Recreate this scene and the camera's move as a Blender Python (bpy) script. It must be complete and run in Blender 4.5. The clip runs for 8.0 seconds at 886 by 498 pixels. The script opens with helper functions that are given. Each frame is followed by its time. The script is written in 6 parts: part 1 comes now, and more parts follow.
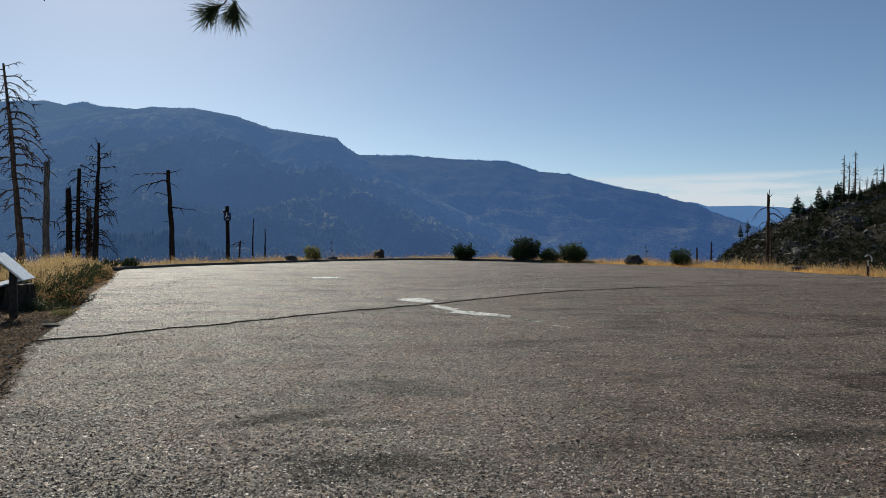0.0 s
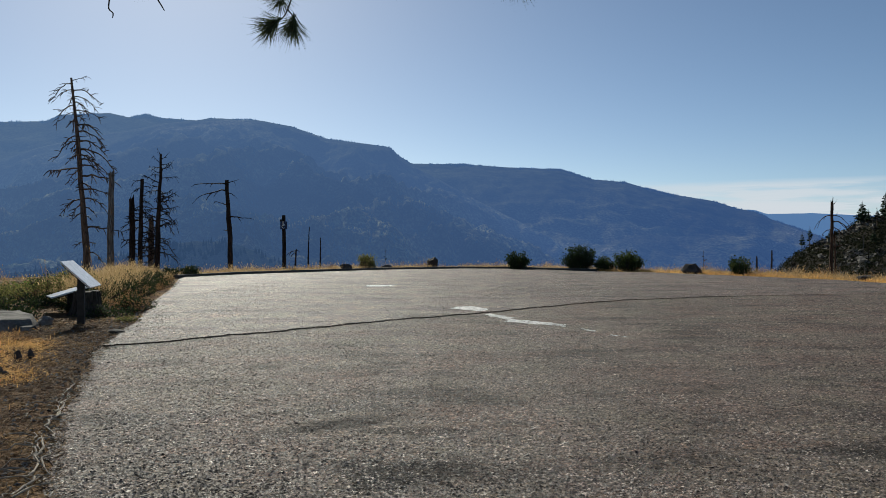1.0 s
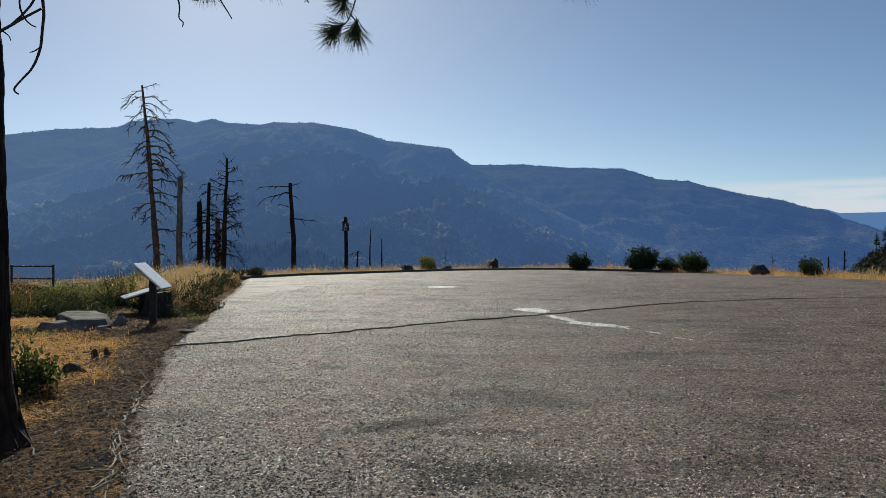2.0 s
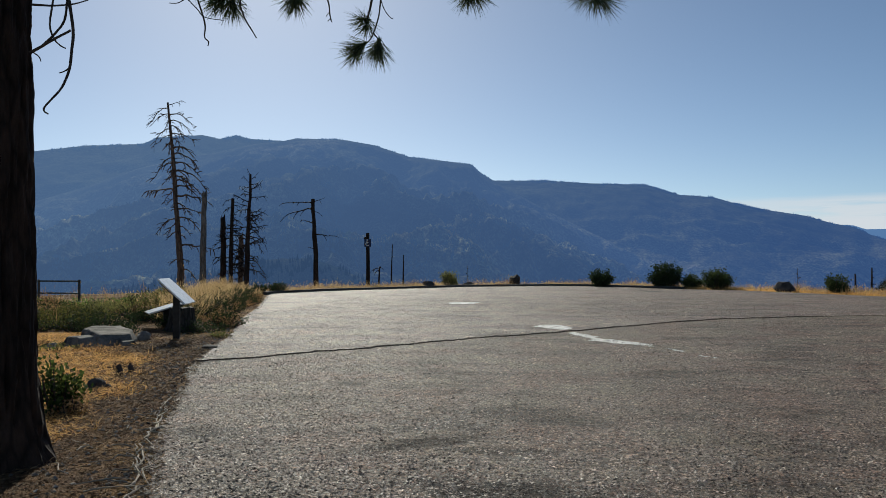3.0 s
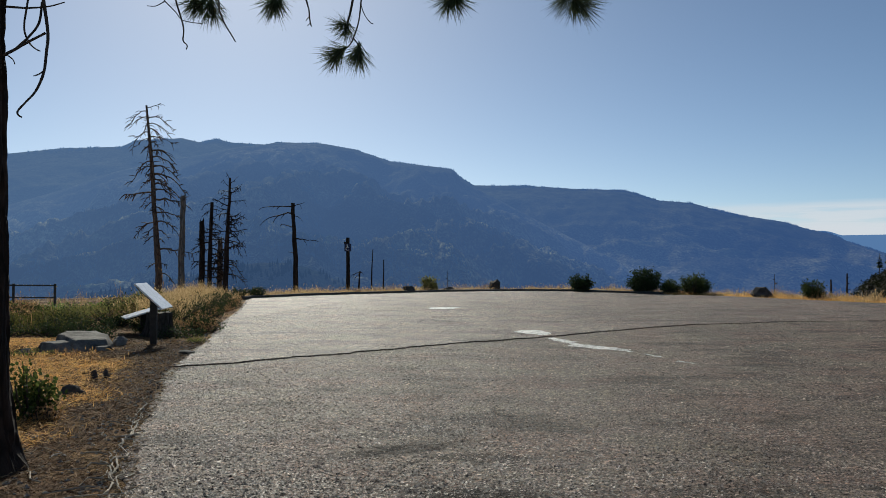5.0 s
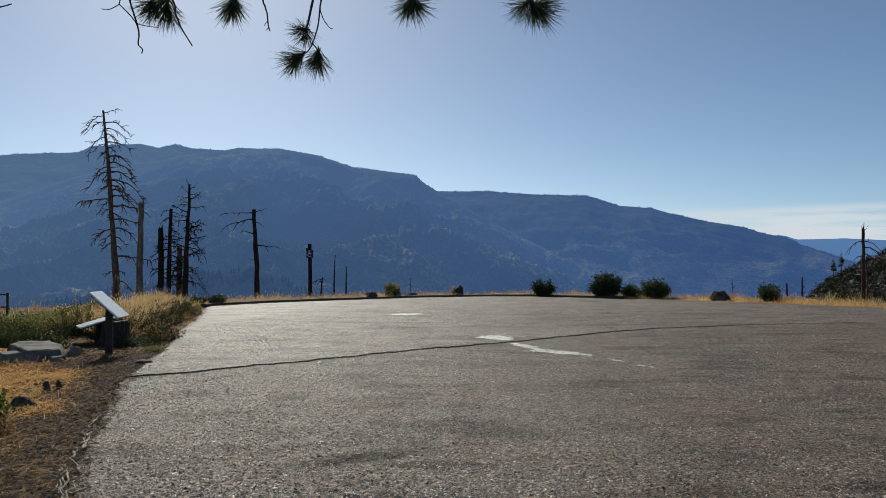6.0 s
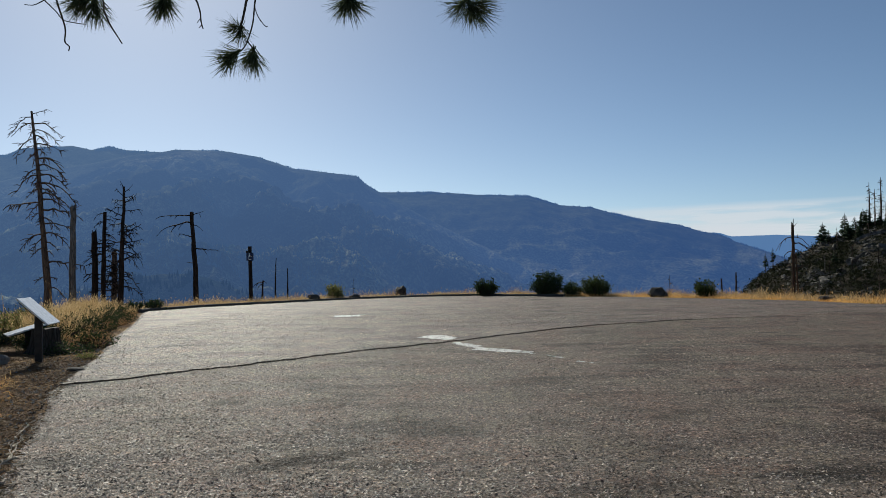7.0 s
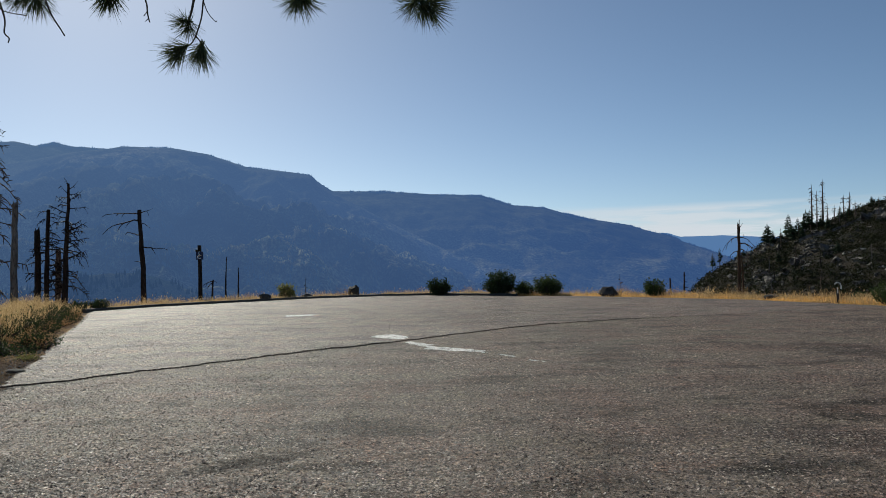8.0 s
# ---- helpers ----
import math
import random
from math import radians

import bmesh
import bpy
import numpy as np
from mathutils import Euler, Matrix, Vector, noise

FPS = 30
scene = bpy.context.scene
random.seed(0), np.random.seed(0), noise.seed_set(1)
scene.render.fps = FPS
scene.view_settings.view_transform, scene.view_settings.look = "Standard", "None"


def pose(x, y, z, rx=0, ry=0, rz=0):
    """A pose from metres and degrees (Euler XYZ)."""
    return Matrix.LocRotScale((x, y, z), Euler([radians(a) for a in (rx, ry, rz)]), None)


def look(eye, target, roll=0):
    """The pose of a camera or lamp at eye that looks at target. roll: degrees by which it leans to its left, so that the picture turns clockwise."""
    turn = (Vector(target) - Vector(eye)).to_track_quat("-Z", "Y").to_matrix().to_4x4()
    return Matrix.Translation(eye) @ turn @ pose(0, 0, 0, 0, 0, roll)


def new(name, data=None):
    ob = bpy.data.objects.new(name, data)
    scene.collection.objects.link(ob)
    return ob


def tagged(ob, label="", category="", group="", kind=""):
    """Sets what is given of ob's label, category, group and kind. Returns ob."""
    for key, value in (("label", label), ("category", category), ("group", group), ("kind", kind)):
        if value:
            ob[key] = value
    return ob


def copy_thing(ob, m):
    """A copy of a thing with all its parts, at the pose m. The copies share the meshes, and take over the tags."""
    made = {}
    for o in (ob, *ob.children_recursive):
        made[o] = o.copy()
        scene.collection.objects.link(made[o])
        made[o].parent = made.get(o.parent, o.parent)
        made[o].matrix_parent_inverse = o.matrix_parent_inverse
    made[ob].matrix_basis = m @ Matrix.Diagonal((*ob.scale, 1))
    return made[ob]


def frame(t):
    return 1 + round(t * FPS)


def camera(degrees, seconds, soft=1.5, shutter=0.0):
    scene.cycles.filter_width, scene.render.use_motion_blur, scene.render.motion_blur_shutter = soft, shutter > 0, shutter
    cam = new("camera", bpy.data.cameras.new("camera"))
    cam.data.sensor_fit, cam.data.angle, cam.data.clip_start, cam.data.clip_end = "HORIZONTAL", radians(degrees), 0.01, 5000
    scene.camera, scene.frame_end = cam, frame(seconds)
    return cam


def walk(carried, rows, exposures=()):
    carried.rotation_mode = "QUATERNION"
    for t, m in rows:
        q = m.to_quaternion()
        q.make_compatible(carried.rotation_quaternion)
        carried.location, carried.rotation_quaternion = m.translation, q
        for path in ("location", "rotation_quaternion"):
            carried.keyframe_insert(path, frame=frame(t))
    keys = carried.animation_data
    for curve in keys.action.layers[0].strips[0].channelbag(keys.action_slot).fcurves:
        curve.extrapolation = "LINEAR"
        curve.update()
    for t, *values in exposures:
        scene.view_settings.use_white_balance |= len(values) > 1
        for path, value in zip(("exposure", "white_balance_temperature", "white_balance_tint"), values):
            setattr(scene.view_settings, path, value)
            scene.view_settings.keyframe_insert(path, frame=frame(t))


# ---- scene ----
cam = camera(57.7, 8.0, soft=0.6)
EYE = 1.5
ROWS = [
    # seconds, x, y, z above the eye, yaw, pitch, roll
    (0.0, 0.0, 0.0, 0.0, 0.0, -1.0, 0.0),
    (0.5, -0.019, -0.010, 0.003, 2.279, -0.671, 0.005),
    (1.0, -0.029, -0.025, 0.004, 3.767, -0.406, 0.008),
    (1.5, -0.040, -0.043, 0.006, 5.834, -0.369, 0.104),
    (2.0, -0.050, -0.050, 0.010, 8.045, -0.314, 0.175),
    (2.2, -0.054, -0.050, 0.013, 8.801, -0.180, 0.187),
    (3.3, -0.045, -0.059, 0.030, 9.595, 0.978, 0.027),
    (3.5, -0.044, -0.059, 0.031, 9.445, 0.983, 0.023),
    (4.0, -0.044, -0.060, 0.034, 9.018, 0.973, -0.047),
    (4.5, -0.043, -0.056, 0.038, 8.698, 1.043, -0.190),
    (4.7, -0.040, -0.054, 0.038, 8.592, 1.044, -0.182),
    (5.8, -0.009, -0.020, 0.044, 6.220, 1.512, 0.195),
    (6.0, -0.004, -0.013, 0.042, 5.599, 1.542, 0.242),
    (6.5, 0.016, 0.006, 0.033, 3.145, 1.567, 0.560),
    (7.0, 0.034, 0.019, 0.024, 1.577, 1.549, 1.095),
    (7.5, 0.046, 0.038, 0.021, -0.964, 1.472, 1.138),
    (8.0, 0.053, 0.046, 0.019, -1.734, 1.449, 1.051),
]
walk(cam, [(t, pose(x, y, EYE + z, 90 + pitch, roll, yaw)) for t, x, y, z, yaw, pitch, roll in ROWS],
     exposures=[(0.0, 0.0, 6330, 2), (8.0, 0.0, 6330, 2)])

# ---- light: clear late-morning sky, sun high in front to the left ----
SUN_AZ, SUN_EL = -23.0, 30.5        # degrees from +y towards +x; above the horizon
sun_way = Vector((math.sin(radians(SUN_AZ)) * math.cos(radians(SUN_EL)),
                  math.cos(radians(SUN_AZ)) * math.cos(radians(SUN_EL)), math.sin(radians(SUN_EL))))
world = bpy.data.worlds.new("sky")
scene.world = world
world.use_nodes = True
wn = world.node_tree
sky = wn.nodes.new("ShaderNodeTexSky")
sky.sky_type = "NISHITA"
sky.sun_disc = False
sky.sun_elevation = radians(SUN_EL)
sky.sun_rotation = radians(SUN_AZ)
sky.altitude = 2500
sky.air_density = 0.80
sky.dust_density = 2.6
sky.ozone_density = 1.55
wn.links.new(sky.outputs[0], wn.nodes["Background"].inputs["Color"])
wn.nodes["Background"].inputs["Strength"].default_value = 0.081
sun_data = bpy.data.lights.new("sun", "SUN")
sun_data.energy, sun_data.angle, sun_data.color = 4.6, radians(0.53), (1.0, 0.92, 0.81)
sun = new("sun", sun_data)
sun.matrix_world = look(sun_way * 100, (0, 0, 0))


# ---- materials ----
def graph(name):
    mat = bpy.data.materials.new(name)
    mat.use_nodes = True
    nt = mat.node_tree
    nt.nodes.clear()
    return mat, nt


def nd(nt, kind, **values):
    n = nt.nodes.new(kind)
    for key, value in values.items():
        n.inputs[key.replace("_", " ")].default_value = value
    return n


def coords(nt, squeeze=(1, 1, 1)):
    tc = nt.nodes.new("ShaderNodeTexCoord")
    mp = nd(nt, "ShaderNodeMapping", Scale=squeeze)
    nt.links.new(tc.outputs["Object"], mp.inputs["Vector"])
    return mp.outputs[0]


def noise_out(nt, vec, scale, detail=4.0, rough=0.55):
    n = nd(nt, "ShaderNodeTexNoise", Scale=scale, Detail=detail, Roughness=rough)
    nt.links.new(vec, n.inputs["Vector"])
    return n.outputs["Fac"]


def ramp(nt, fac, stops):
    r = nt.nodes.new("ShaderNodeValToRGB")
    e = r.color_ramp.elements
    while len(e) < len(stops):
        e.new(0.5)
    for el, (p, c) in zip(e, stops):
        el.position, el.color = p, (*c, 1) if len(c) == 3 else c
    nt.links.new(fac, r.inputs[0])
    return r.outputs[0]


def grey(v):
    return (v, v, v)


def mixc(nt, a, b, fac, blend="MIX"):
    m = nt.nodes.new("ShaderNodeMix")
    m.data_type, m.blend_type = "RGBA", blend
    for sock, val in ((m.inputs[0], fac), (m.inputs[6], a), (m.inputs[7], b)):
        if isinstance(val, (int, float)):
            sock.default_value = val
        elif isinstance(val, tuple):
            sock.default_value = (*val, 1)
        else:
            nt.links.new(val, sock)
    return m.outputs[2]


def finish(nt, color, rough, bumps=(), metal=0.0, spec=0.5):
    """Principled surface; bumps: (height output, strength, distance)."""
    p = nd(nt, "ShaderNodeBsdfPrincipled", Metallic=metal)
    p.inputs["Specular IOR Level"].default_value = spec
    if isinstance(rough, float):
        p.inputs["Roughness"].default_value = rough
    else:
        nt.links.new(rough, p.inputs["Roughness"])
    if isinstance(color, tuple):
        p.inputs["Base Color"].default_value = (*color, 1)
    else:
        nt.links.new(color, p.inputs["Base Color"])
    last = None
    for h, s, d in bumps:
        b = nd(nt, "ShaderNodeBump", Strength=s, Distance=d)
        nt.links.new(h, b.inputs["Height"])
        if last:
            nt.links.new(last, b.inputs["Normal"])
        last = b.outputs[0]
    if last:
        nt.links.new(last, p.inputs["Normal"])
    out = nt.nodes.new("ShaderNodeOutputMaterial")
    nt.links.new(p.outputs[0], out.inputs[0])
    return p


def rough_mat(name, c1, c2, scale=3.0, fine=40.0, rough=0.85, bump=0.4, dist=0.01, squeeze=(1, 1, 1), spread=0.3, spec=0.3, each=0.0):
    """Two-scale surface: blotches between two colours, fine grain and relief."""
    mat, nt = graph(name)
    v = coords(nt, squeeze)
    big = ramp(nt, noise_out(nt, v, scale, 3), [(0.5 - spread / 2, c1), (0.5 + spread / 2, c2)])
    fn = noise_out(nt, v, fine, 4, 0.65)
    col = mixc(nt, big, ramp(nt, fn, [(0.3, grey(0.5)), (0.7, grey(1.0))]), 0.75, "MULTIPLY")
    if each:
        oi = nt.nodes.new("ShaderNodeObjectInfo")
        col = mixc(nt, col, ramp(nt, oi.outputs["Random"], [(0, grey(1 - each)), (1, grey(1.0))]), 1.0, "MULTIPLY")
    finish(nt, col, rough, [(fn, bump, dist)], spec=spec)
    return mat


def leaf_mat(name, c1, c2, clear=0.4, rough=0.75, spec=0.12):
    """Thin leaf or blade: colour varied leaf by leaf, lets light through."""
    mat, nt = graph(name)
    geo = nt.nodes.new("ShaderNodeNewGeometry")
    col = ramp(nt, geo.outputs["Random Per Island"], [(0.0, c1), (1.0, c2)])
    p = nd(nt, "ShaderNodeBsdfPrincipled", Roughness=rough)
    p.inputs["Specular IOR Level"].default_value = spec
    tr = nt.nodes.new("ShaderNodeBsdfTranslucent")
    mx = nd(nt, "ShaderNodeMixShader", Fac=clear)
    out = nt.nodes.new("ShaderNodeOutputMaterial")
    nt.links.new(col, p.inputs["Base Color"])
    nt.links.new(col, tr.inputs["Color"])
    nt.links.new(p.outputs[0], mx.inputs[1])
    nt.links.new(tr.outputs[0], mx.inputs[2])
    nt.links.new(mx.outputs[0], out.inputs[0])
    return mat


def hazed_slope_mat(name, c1, c2, c3, air, share, scale):
    """Wooded slope kilometres away: forest and pale clearings, with blue haze painted in as emission, brighter towards
    the sun's side.
    """
    mat, nt = graph(name)
    v = coords(nt)
    big = noise_out(nt, v, scale, 7, 0.62)
    mid = noise_out(nt, v, scale * 4.3, 5, 0.65)
    fn = noise_out(nt, v, scale * 14, 3, 0.7)
    broad = noise_out(nt, v, scale * 0.35, 3, 0.5)
    col = ramp(nt, mixc(nt, mixc(nt, big, mid, 0.45), broad, 0.38), [(0.42, c1), (0.50, c2), (0.57, c2), (0.62, c3)])
    col = mixc(nt, col, ramp(nt, fn, [(0.35, grey(0.30)), (0.65, grey(1.0))]), 0.85, "MULTIPLY")
    soft = noise_out(nt, coords(nt, (1, 1, 2.2)), scale * 0.75, 4, 0.55)
    col = mixc(nt, col, ramp(nt, soft, [(0.40, grey(0.45)), (0.60, grey(1.35))]), 0.85, "MULTIPLY")
    tree = noise_out(nt, coords(nt, (1, 1, 0.6)), scale * 40, 4, 0.75)
    col = mixc(nt, col, ramp(nt, tree, [(0.40, grey(0.25)), (0.5, grey(0.9)), (0.60, grey(2.2))]), 0.9, "MULTIPLY")
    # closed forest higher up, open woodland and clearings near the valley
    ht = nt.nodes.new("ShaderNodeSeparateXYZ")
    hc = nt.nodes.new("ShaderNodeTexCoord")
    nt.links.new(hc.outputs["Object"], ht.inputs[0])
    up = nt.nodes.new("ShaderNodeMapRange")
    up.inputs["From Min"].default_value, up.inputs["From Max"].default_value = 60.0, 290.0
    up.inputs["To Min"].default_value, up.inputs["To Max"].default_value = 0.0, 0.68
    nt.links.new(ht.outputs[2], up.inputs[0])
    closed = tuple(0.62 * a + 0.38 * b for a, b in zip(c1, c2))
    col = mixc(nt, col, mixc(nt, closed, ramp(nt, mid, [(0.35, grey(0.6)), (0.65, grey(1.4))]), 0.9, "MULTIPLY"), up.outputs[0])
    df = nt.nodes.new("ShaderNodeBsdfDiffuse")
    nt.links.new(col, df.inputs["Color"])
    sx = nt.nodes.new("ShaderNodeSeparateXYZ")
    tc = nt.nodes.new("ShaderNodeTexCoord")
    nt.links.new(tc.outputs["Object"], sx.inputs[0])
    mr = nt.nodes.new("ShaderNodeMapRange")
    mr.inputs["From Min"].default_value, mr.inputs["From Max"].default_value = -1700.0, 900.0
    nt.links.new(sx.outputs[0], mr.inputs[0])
    # haze glow put in as emission, brighter on the left, the sun's side
    haze_sunward = tuple(a * b for a, b in zip(air, (1.40, 1.30, 1.15)))
    haze_away = tuple(a * b for a, b in zip(air, (0.70, 0.78, 0.91)))
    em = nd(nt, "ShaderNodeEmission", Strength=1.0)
    nt.links.new(mixc(nt, haze_sunward, haze_away, mr.outputs[0]), em.inputs["Color"])
    # painted haze grows with distance: more emission, less forest colour
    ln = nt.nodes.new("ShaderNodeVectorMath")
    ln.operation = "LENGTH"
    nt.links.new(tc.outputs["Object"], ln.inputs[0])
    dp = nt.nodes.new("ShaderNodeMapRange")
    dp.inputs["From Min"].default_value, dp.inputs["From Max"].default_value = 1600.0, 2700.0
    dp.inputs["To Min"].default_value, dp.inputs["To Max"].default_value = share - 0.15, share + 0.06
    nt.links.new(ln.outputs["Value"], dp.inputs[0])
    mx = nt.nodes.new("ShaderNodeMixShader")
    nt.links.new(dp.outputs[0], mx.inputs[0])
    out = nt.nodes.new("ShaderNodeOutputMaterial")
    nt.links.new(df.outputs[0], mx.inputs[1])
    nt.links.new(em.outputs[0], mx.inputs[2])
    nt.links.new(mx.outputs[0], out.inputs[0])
    return mat


def asphalt_mat(name, c_low, c_high, rough_low, rough_high, gloss, stains=()):
    """Worn chip-seal asphalt: tilted stone chips in dark binder, oily streaks, patches."""
    mat, nt = graph(name)
    v = coords(nt)
    chips = nd(nt, "ShaderNodeTexVoronoi", Scale=52.0, Randomness=1.0)
    nt.links.new(v, chips.inputs["Vector"])
    sep = nt.nodes.new("ShaderNodeSeparateColor")
    nt.links.new(chips.outputs["Color"], sep.inputs[0])
    grain = noise_out(nt, v, 15, 6, 0.75)
    patch = noise_out(nt, v, 0.40, 5, 0.6)
    streak = noise_out(nt, coords(nt, (0.5, 1.2, 1)), 0.9, 6, 0.66)
    blot = noise_out(nt, coords(nt, (0.7, 1.5, 1)), 2.1, 5, 0.65)
    col = ramp(nt, patch, [(0.3, c_low), (0.7, c_high)])
    col = mixc(nt, col, ramp(nt, sep.outputs[0], [(0.0, grey(0.28)), (0.5, grey(0.8)), (0.86, grey(1.25)), (1.0, grey(2.6))]), 0.9, "MULTIPLY")
    col = mixc(nt, col, ramp(nt, grain, [(0.36, grey(0.35)), (0.62, grey(1.25))]), 0.85, "MULTIPLY")
    pits = noise_out(nt, v, 34, 4, 0.85)
    wear = ramp(nt, pits, [(0.41, grey(0.06)), (0.49, grey(1.0)), (0.60, grey(1.3)), (0.67, grey(2.2))])
    wear = mixc(nt, wear, ramp(nt, noise_out(nt, v, 9, 6, 0.85), [(0.40, grey(0.30)), (0.5, grey(1.0)), (0.62, grey(1.5))]), 0.9, "MULTIPLY")
    col = mixc(nt, col, ramp(nt, pits, [(0.40, grey(0.10)), (0.47, grey(0.9)), (0.62, grey(1.35)), (0.68, grey(2.4))]), 0.85, "MULTIPLY")
    lumps = noise_out(nt, v, 6.5, 6, 0.85)
    col = mixc(nt, col, ramp(nt, lumps, [(0.38, grey(0.40)), (0.5, grey(1.0)), (0.64, grey(1.5))]), 0.8, "MULTIPLY")
    hue = noise_out(nt, v, 0.8, 4, 0.6)
    col = mixc(nt, col, ramp(nt, hue, [(0.38, (1.16, 0.94, 0.86)), (0.5, (1.04, 1.0, 0.96)), (0.62, (0.96, 1.01, 0.90))]), 0.9, "MULTIPLY")
    col = mixc(nt, col, ramp(nt, streak, [(0.40, grey(0.30)), (0.48, grey(1.0))]), 0.8, "MULTIPLY")
    col = mixc(nt, col, ramp(nt, blot, [(0.34, grey(0.45)), (0.50, grey(1.0))]), 0.7, "MULTIPLY")
    # oil and tyre stains: x, y, turn, half length, half width, strength
    if stains:
        wob = nd(nt, "ShaderNodeTexNoise", Scale=1.6, Detail=6.0, Roughness=0.7)
        nt.links.new(v, wob.inputs["Vector"])
        mv = nt.nodes.new("ShaderNodeVectorMath")
        mv.operation = "MULTIPLY_ADD"
        mv.inputs[1].default_value = (0.9, 0.9, 0.0)
        mv.inputs[2].default_value = (-0.45, -0.45, 0.0)
        nt.links.new(wob.outputs["Color"], mv.inputs[0])
        bent = nt.nodes.new("ShaderNodeVectorMath")
        nt.links.new(v, bent.inputs[0])
        nt.links.new(mv.outputs[0], bent.inputs[1])
    for x, y, turn, a, b, strength in stains:
        mp = nt.nodes.new("ShaderNodeMapping")
        mp.vector_type = "TEXTURE"
        mp.inputs["Location"].default_value = (x, y, 0)
        mp.inputs["Rotation"].default_value = (0, 0, radians(turn))
        mp.inputs["Scale"].default_value = (a, b, 1)
        nt.links.new(bent.outputs[0], mp.inputs["Vector"])
        ln = nt.nodes.new("ShaderNodeVectorMath")
        ln.operation = "LENGTH"
        nt.links.new(mp.outputs[0], ln.inputs[0])
        wear = mixc(nt, wear, ramp(nt, ln.outputs["Value"], [(0.45, grey(1 - min(0.9, strength * 0.95))), (1.0, grey(1.0))]), 1.0, "MULTIPLY")
        col = mixc(nt, col, ramp(nt, ln.outputs["Value"], [(0.45, grey(1 - min(0.9, strength * 1.0))), (1.0, grey(1.0))]), 1.0, "MULTIPLY")
    rgh = ramp(nt, sep.outputs[1], [(0.0, grey(rough_low)), (0.6, grey(rough_high))])
    # each chip lies a little askew
    off = nt.nodes.new("ShaderNodeVectorMath")
    off.operation = "SUBTRACT"
    off.inputs[1].default_value = (0.5, 0.5, 0.5)
    nt.links.new(chips.outputs["Color"], off.inputs[0])
    scl = nt.nodes.new("ShaderNodeVectorMath")
    scl.operation = "SCALE"
    scl.inputs["Scale"].default_value = 0.75
    nt.links.new(off.outputs[0], scl.inputs[0])
    geo = nt.nodes.new("ShaderNodeNewGeometry")
    add = nt.nodes.new("ShaderNodeVectorMath")
    nt.links.new(geo.outputs["Normal"], add.inputs[0])
    nt.links.new(scl.outputs[0], add.inputs[1])
    nrm = nt.nodes.new("ShaderNodeVectorMath")
    nrm.operation = "NORMALIZE"
    nt.links.new(add.outputs[0], nrm.inputs[0])
    bmp = nd(nt, "ShaderNodeBump", Strength=0.7, Distance=0.03)
    nt.links.new(grain, bmp.inputs["Height"])
    nt.links.new(nrm.outputs[0], bmp.inputs["Normal"])
    p = finish(nt, col, rgh, spec=gloss)
    # binder in the pits and stains is dull, the chips are polished
    wear = mixc(nt, wear, ramp(nt, streak, [(0.38, grey(0.55)), (0.50, grey(1.0))]), 0.85, "MULTIPLY")
    nt.links.new(mixc(nt, wear, grey(gloss * 1.45), 1.0, "MULTIPLY"), p.inputs["Specular IOR Level"])
    nt.links.new(bmp.outputs[0], p.inputs["Normal"])
    return mat


def chip_mat(name):
    """Loose and half-bedded stone chips, each with its own grey and its own polish, in paler and darker clumps."""
    mat, nt = graph(name)
    geo = nt.nodes.new("ShaderNodeNewGeometry")
    r = geo.outputs["Random Per Island"]
    v = coords(nt)
    col = ramp(nt, r, [(0.0, (0.034, 0.026, 0.021)), (0.25, (0.070, 0.053, 0.042)), (0.5, (0.140, 0.106, 0.083)), (0.75, (0.215, 0.162, 0.127)), (0.93, (0.30, 0.23, 0.185)), (1.0, (0.45, 0.36, 0.295))])
    clump = mixc(nt, ramp(nt, noise_out(nt, v, 17, 2, 0.5), [(0.38, grey(0.40)), (0.5, grey(1.0)), (0.62, grey(1.65))]),
                 ramp(nt, noise_out(nt, v, 1.1, 4, 0.6), [(0.38, grey(0.56)), (0.60, grey(1.36))]), 1.0, "MULTIPLY")
    hue = ramp(nt, noise_out(nt, v, 0.7, 4, 0.6), [(0.36, (1.12, 0.96, 0.88)), (0.5, (1.03, 1.0, 0.97)), (0.64, (0.97, 1.01, 0.93))])
    col = mixc(nt, mixc(nt, col, clump, 0.9, "MULTIPLY"), hue, 0.9, "MULTIPLY")
    p = finish(nt, col, ramp(nt, r, [(0.0, grey(0.75)), (0.2, grey(0.46)), (0.45, grey(0.60)), (0.7, grey(0.48)), (1.0, grey(0.65))]), spec=0.4)
    nt.links.new(mixc(nt, clump, grey(0.41), 1.0, "MULTIPLY"), p.inputs["Specular IOR Level"])
    return mat


def paint_mat(name):
    """Road paint worn through to the stones."""
    mat, nt = graph(name)
    v = coords(nt)
    wear = noise_out(nt, v, 9, 6, 0.75)
    big = noise_out(nt, v, 2.2, 3, 0.6)
    pit = noise_out(nt, v, 38, 3, 0.75)
    m = mixc(nt, mixc(nt, wear, big, 0.4), pit, 0.42)
    col = ramp(nt, m, [(0.455, (0.085, 0.08, 0.072)), (0.505, (0.58, 0.57, 0.54)), (0.7, (0.70, 0.69, 0.66))])
    fn = noise_out(nt, v, 60, 3, 0.6)
    finish(nt, col, 0.65, [(fn, 0.6, 0.01)])
    return mat


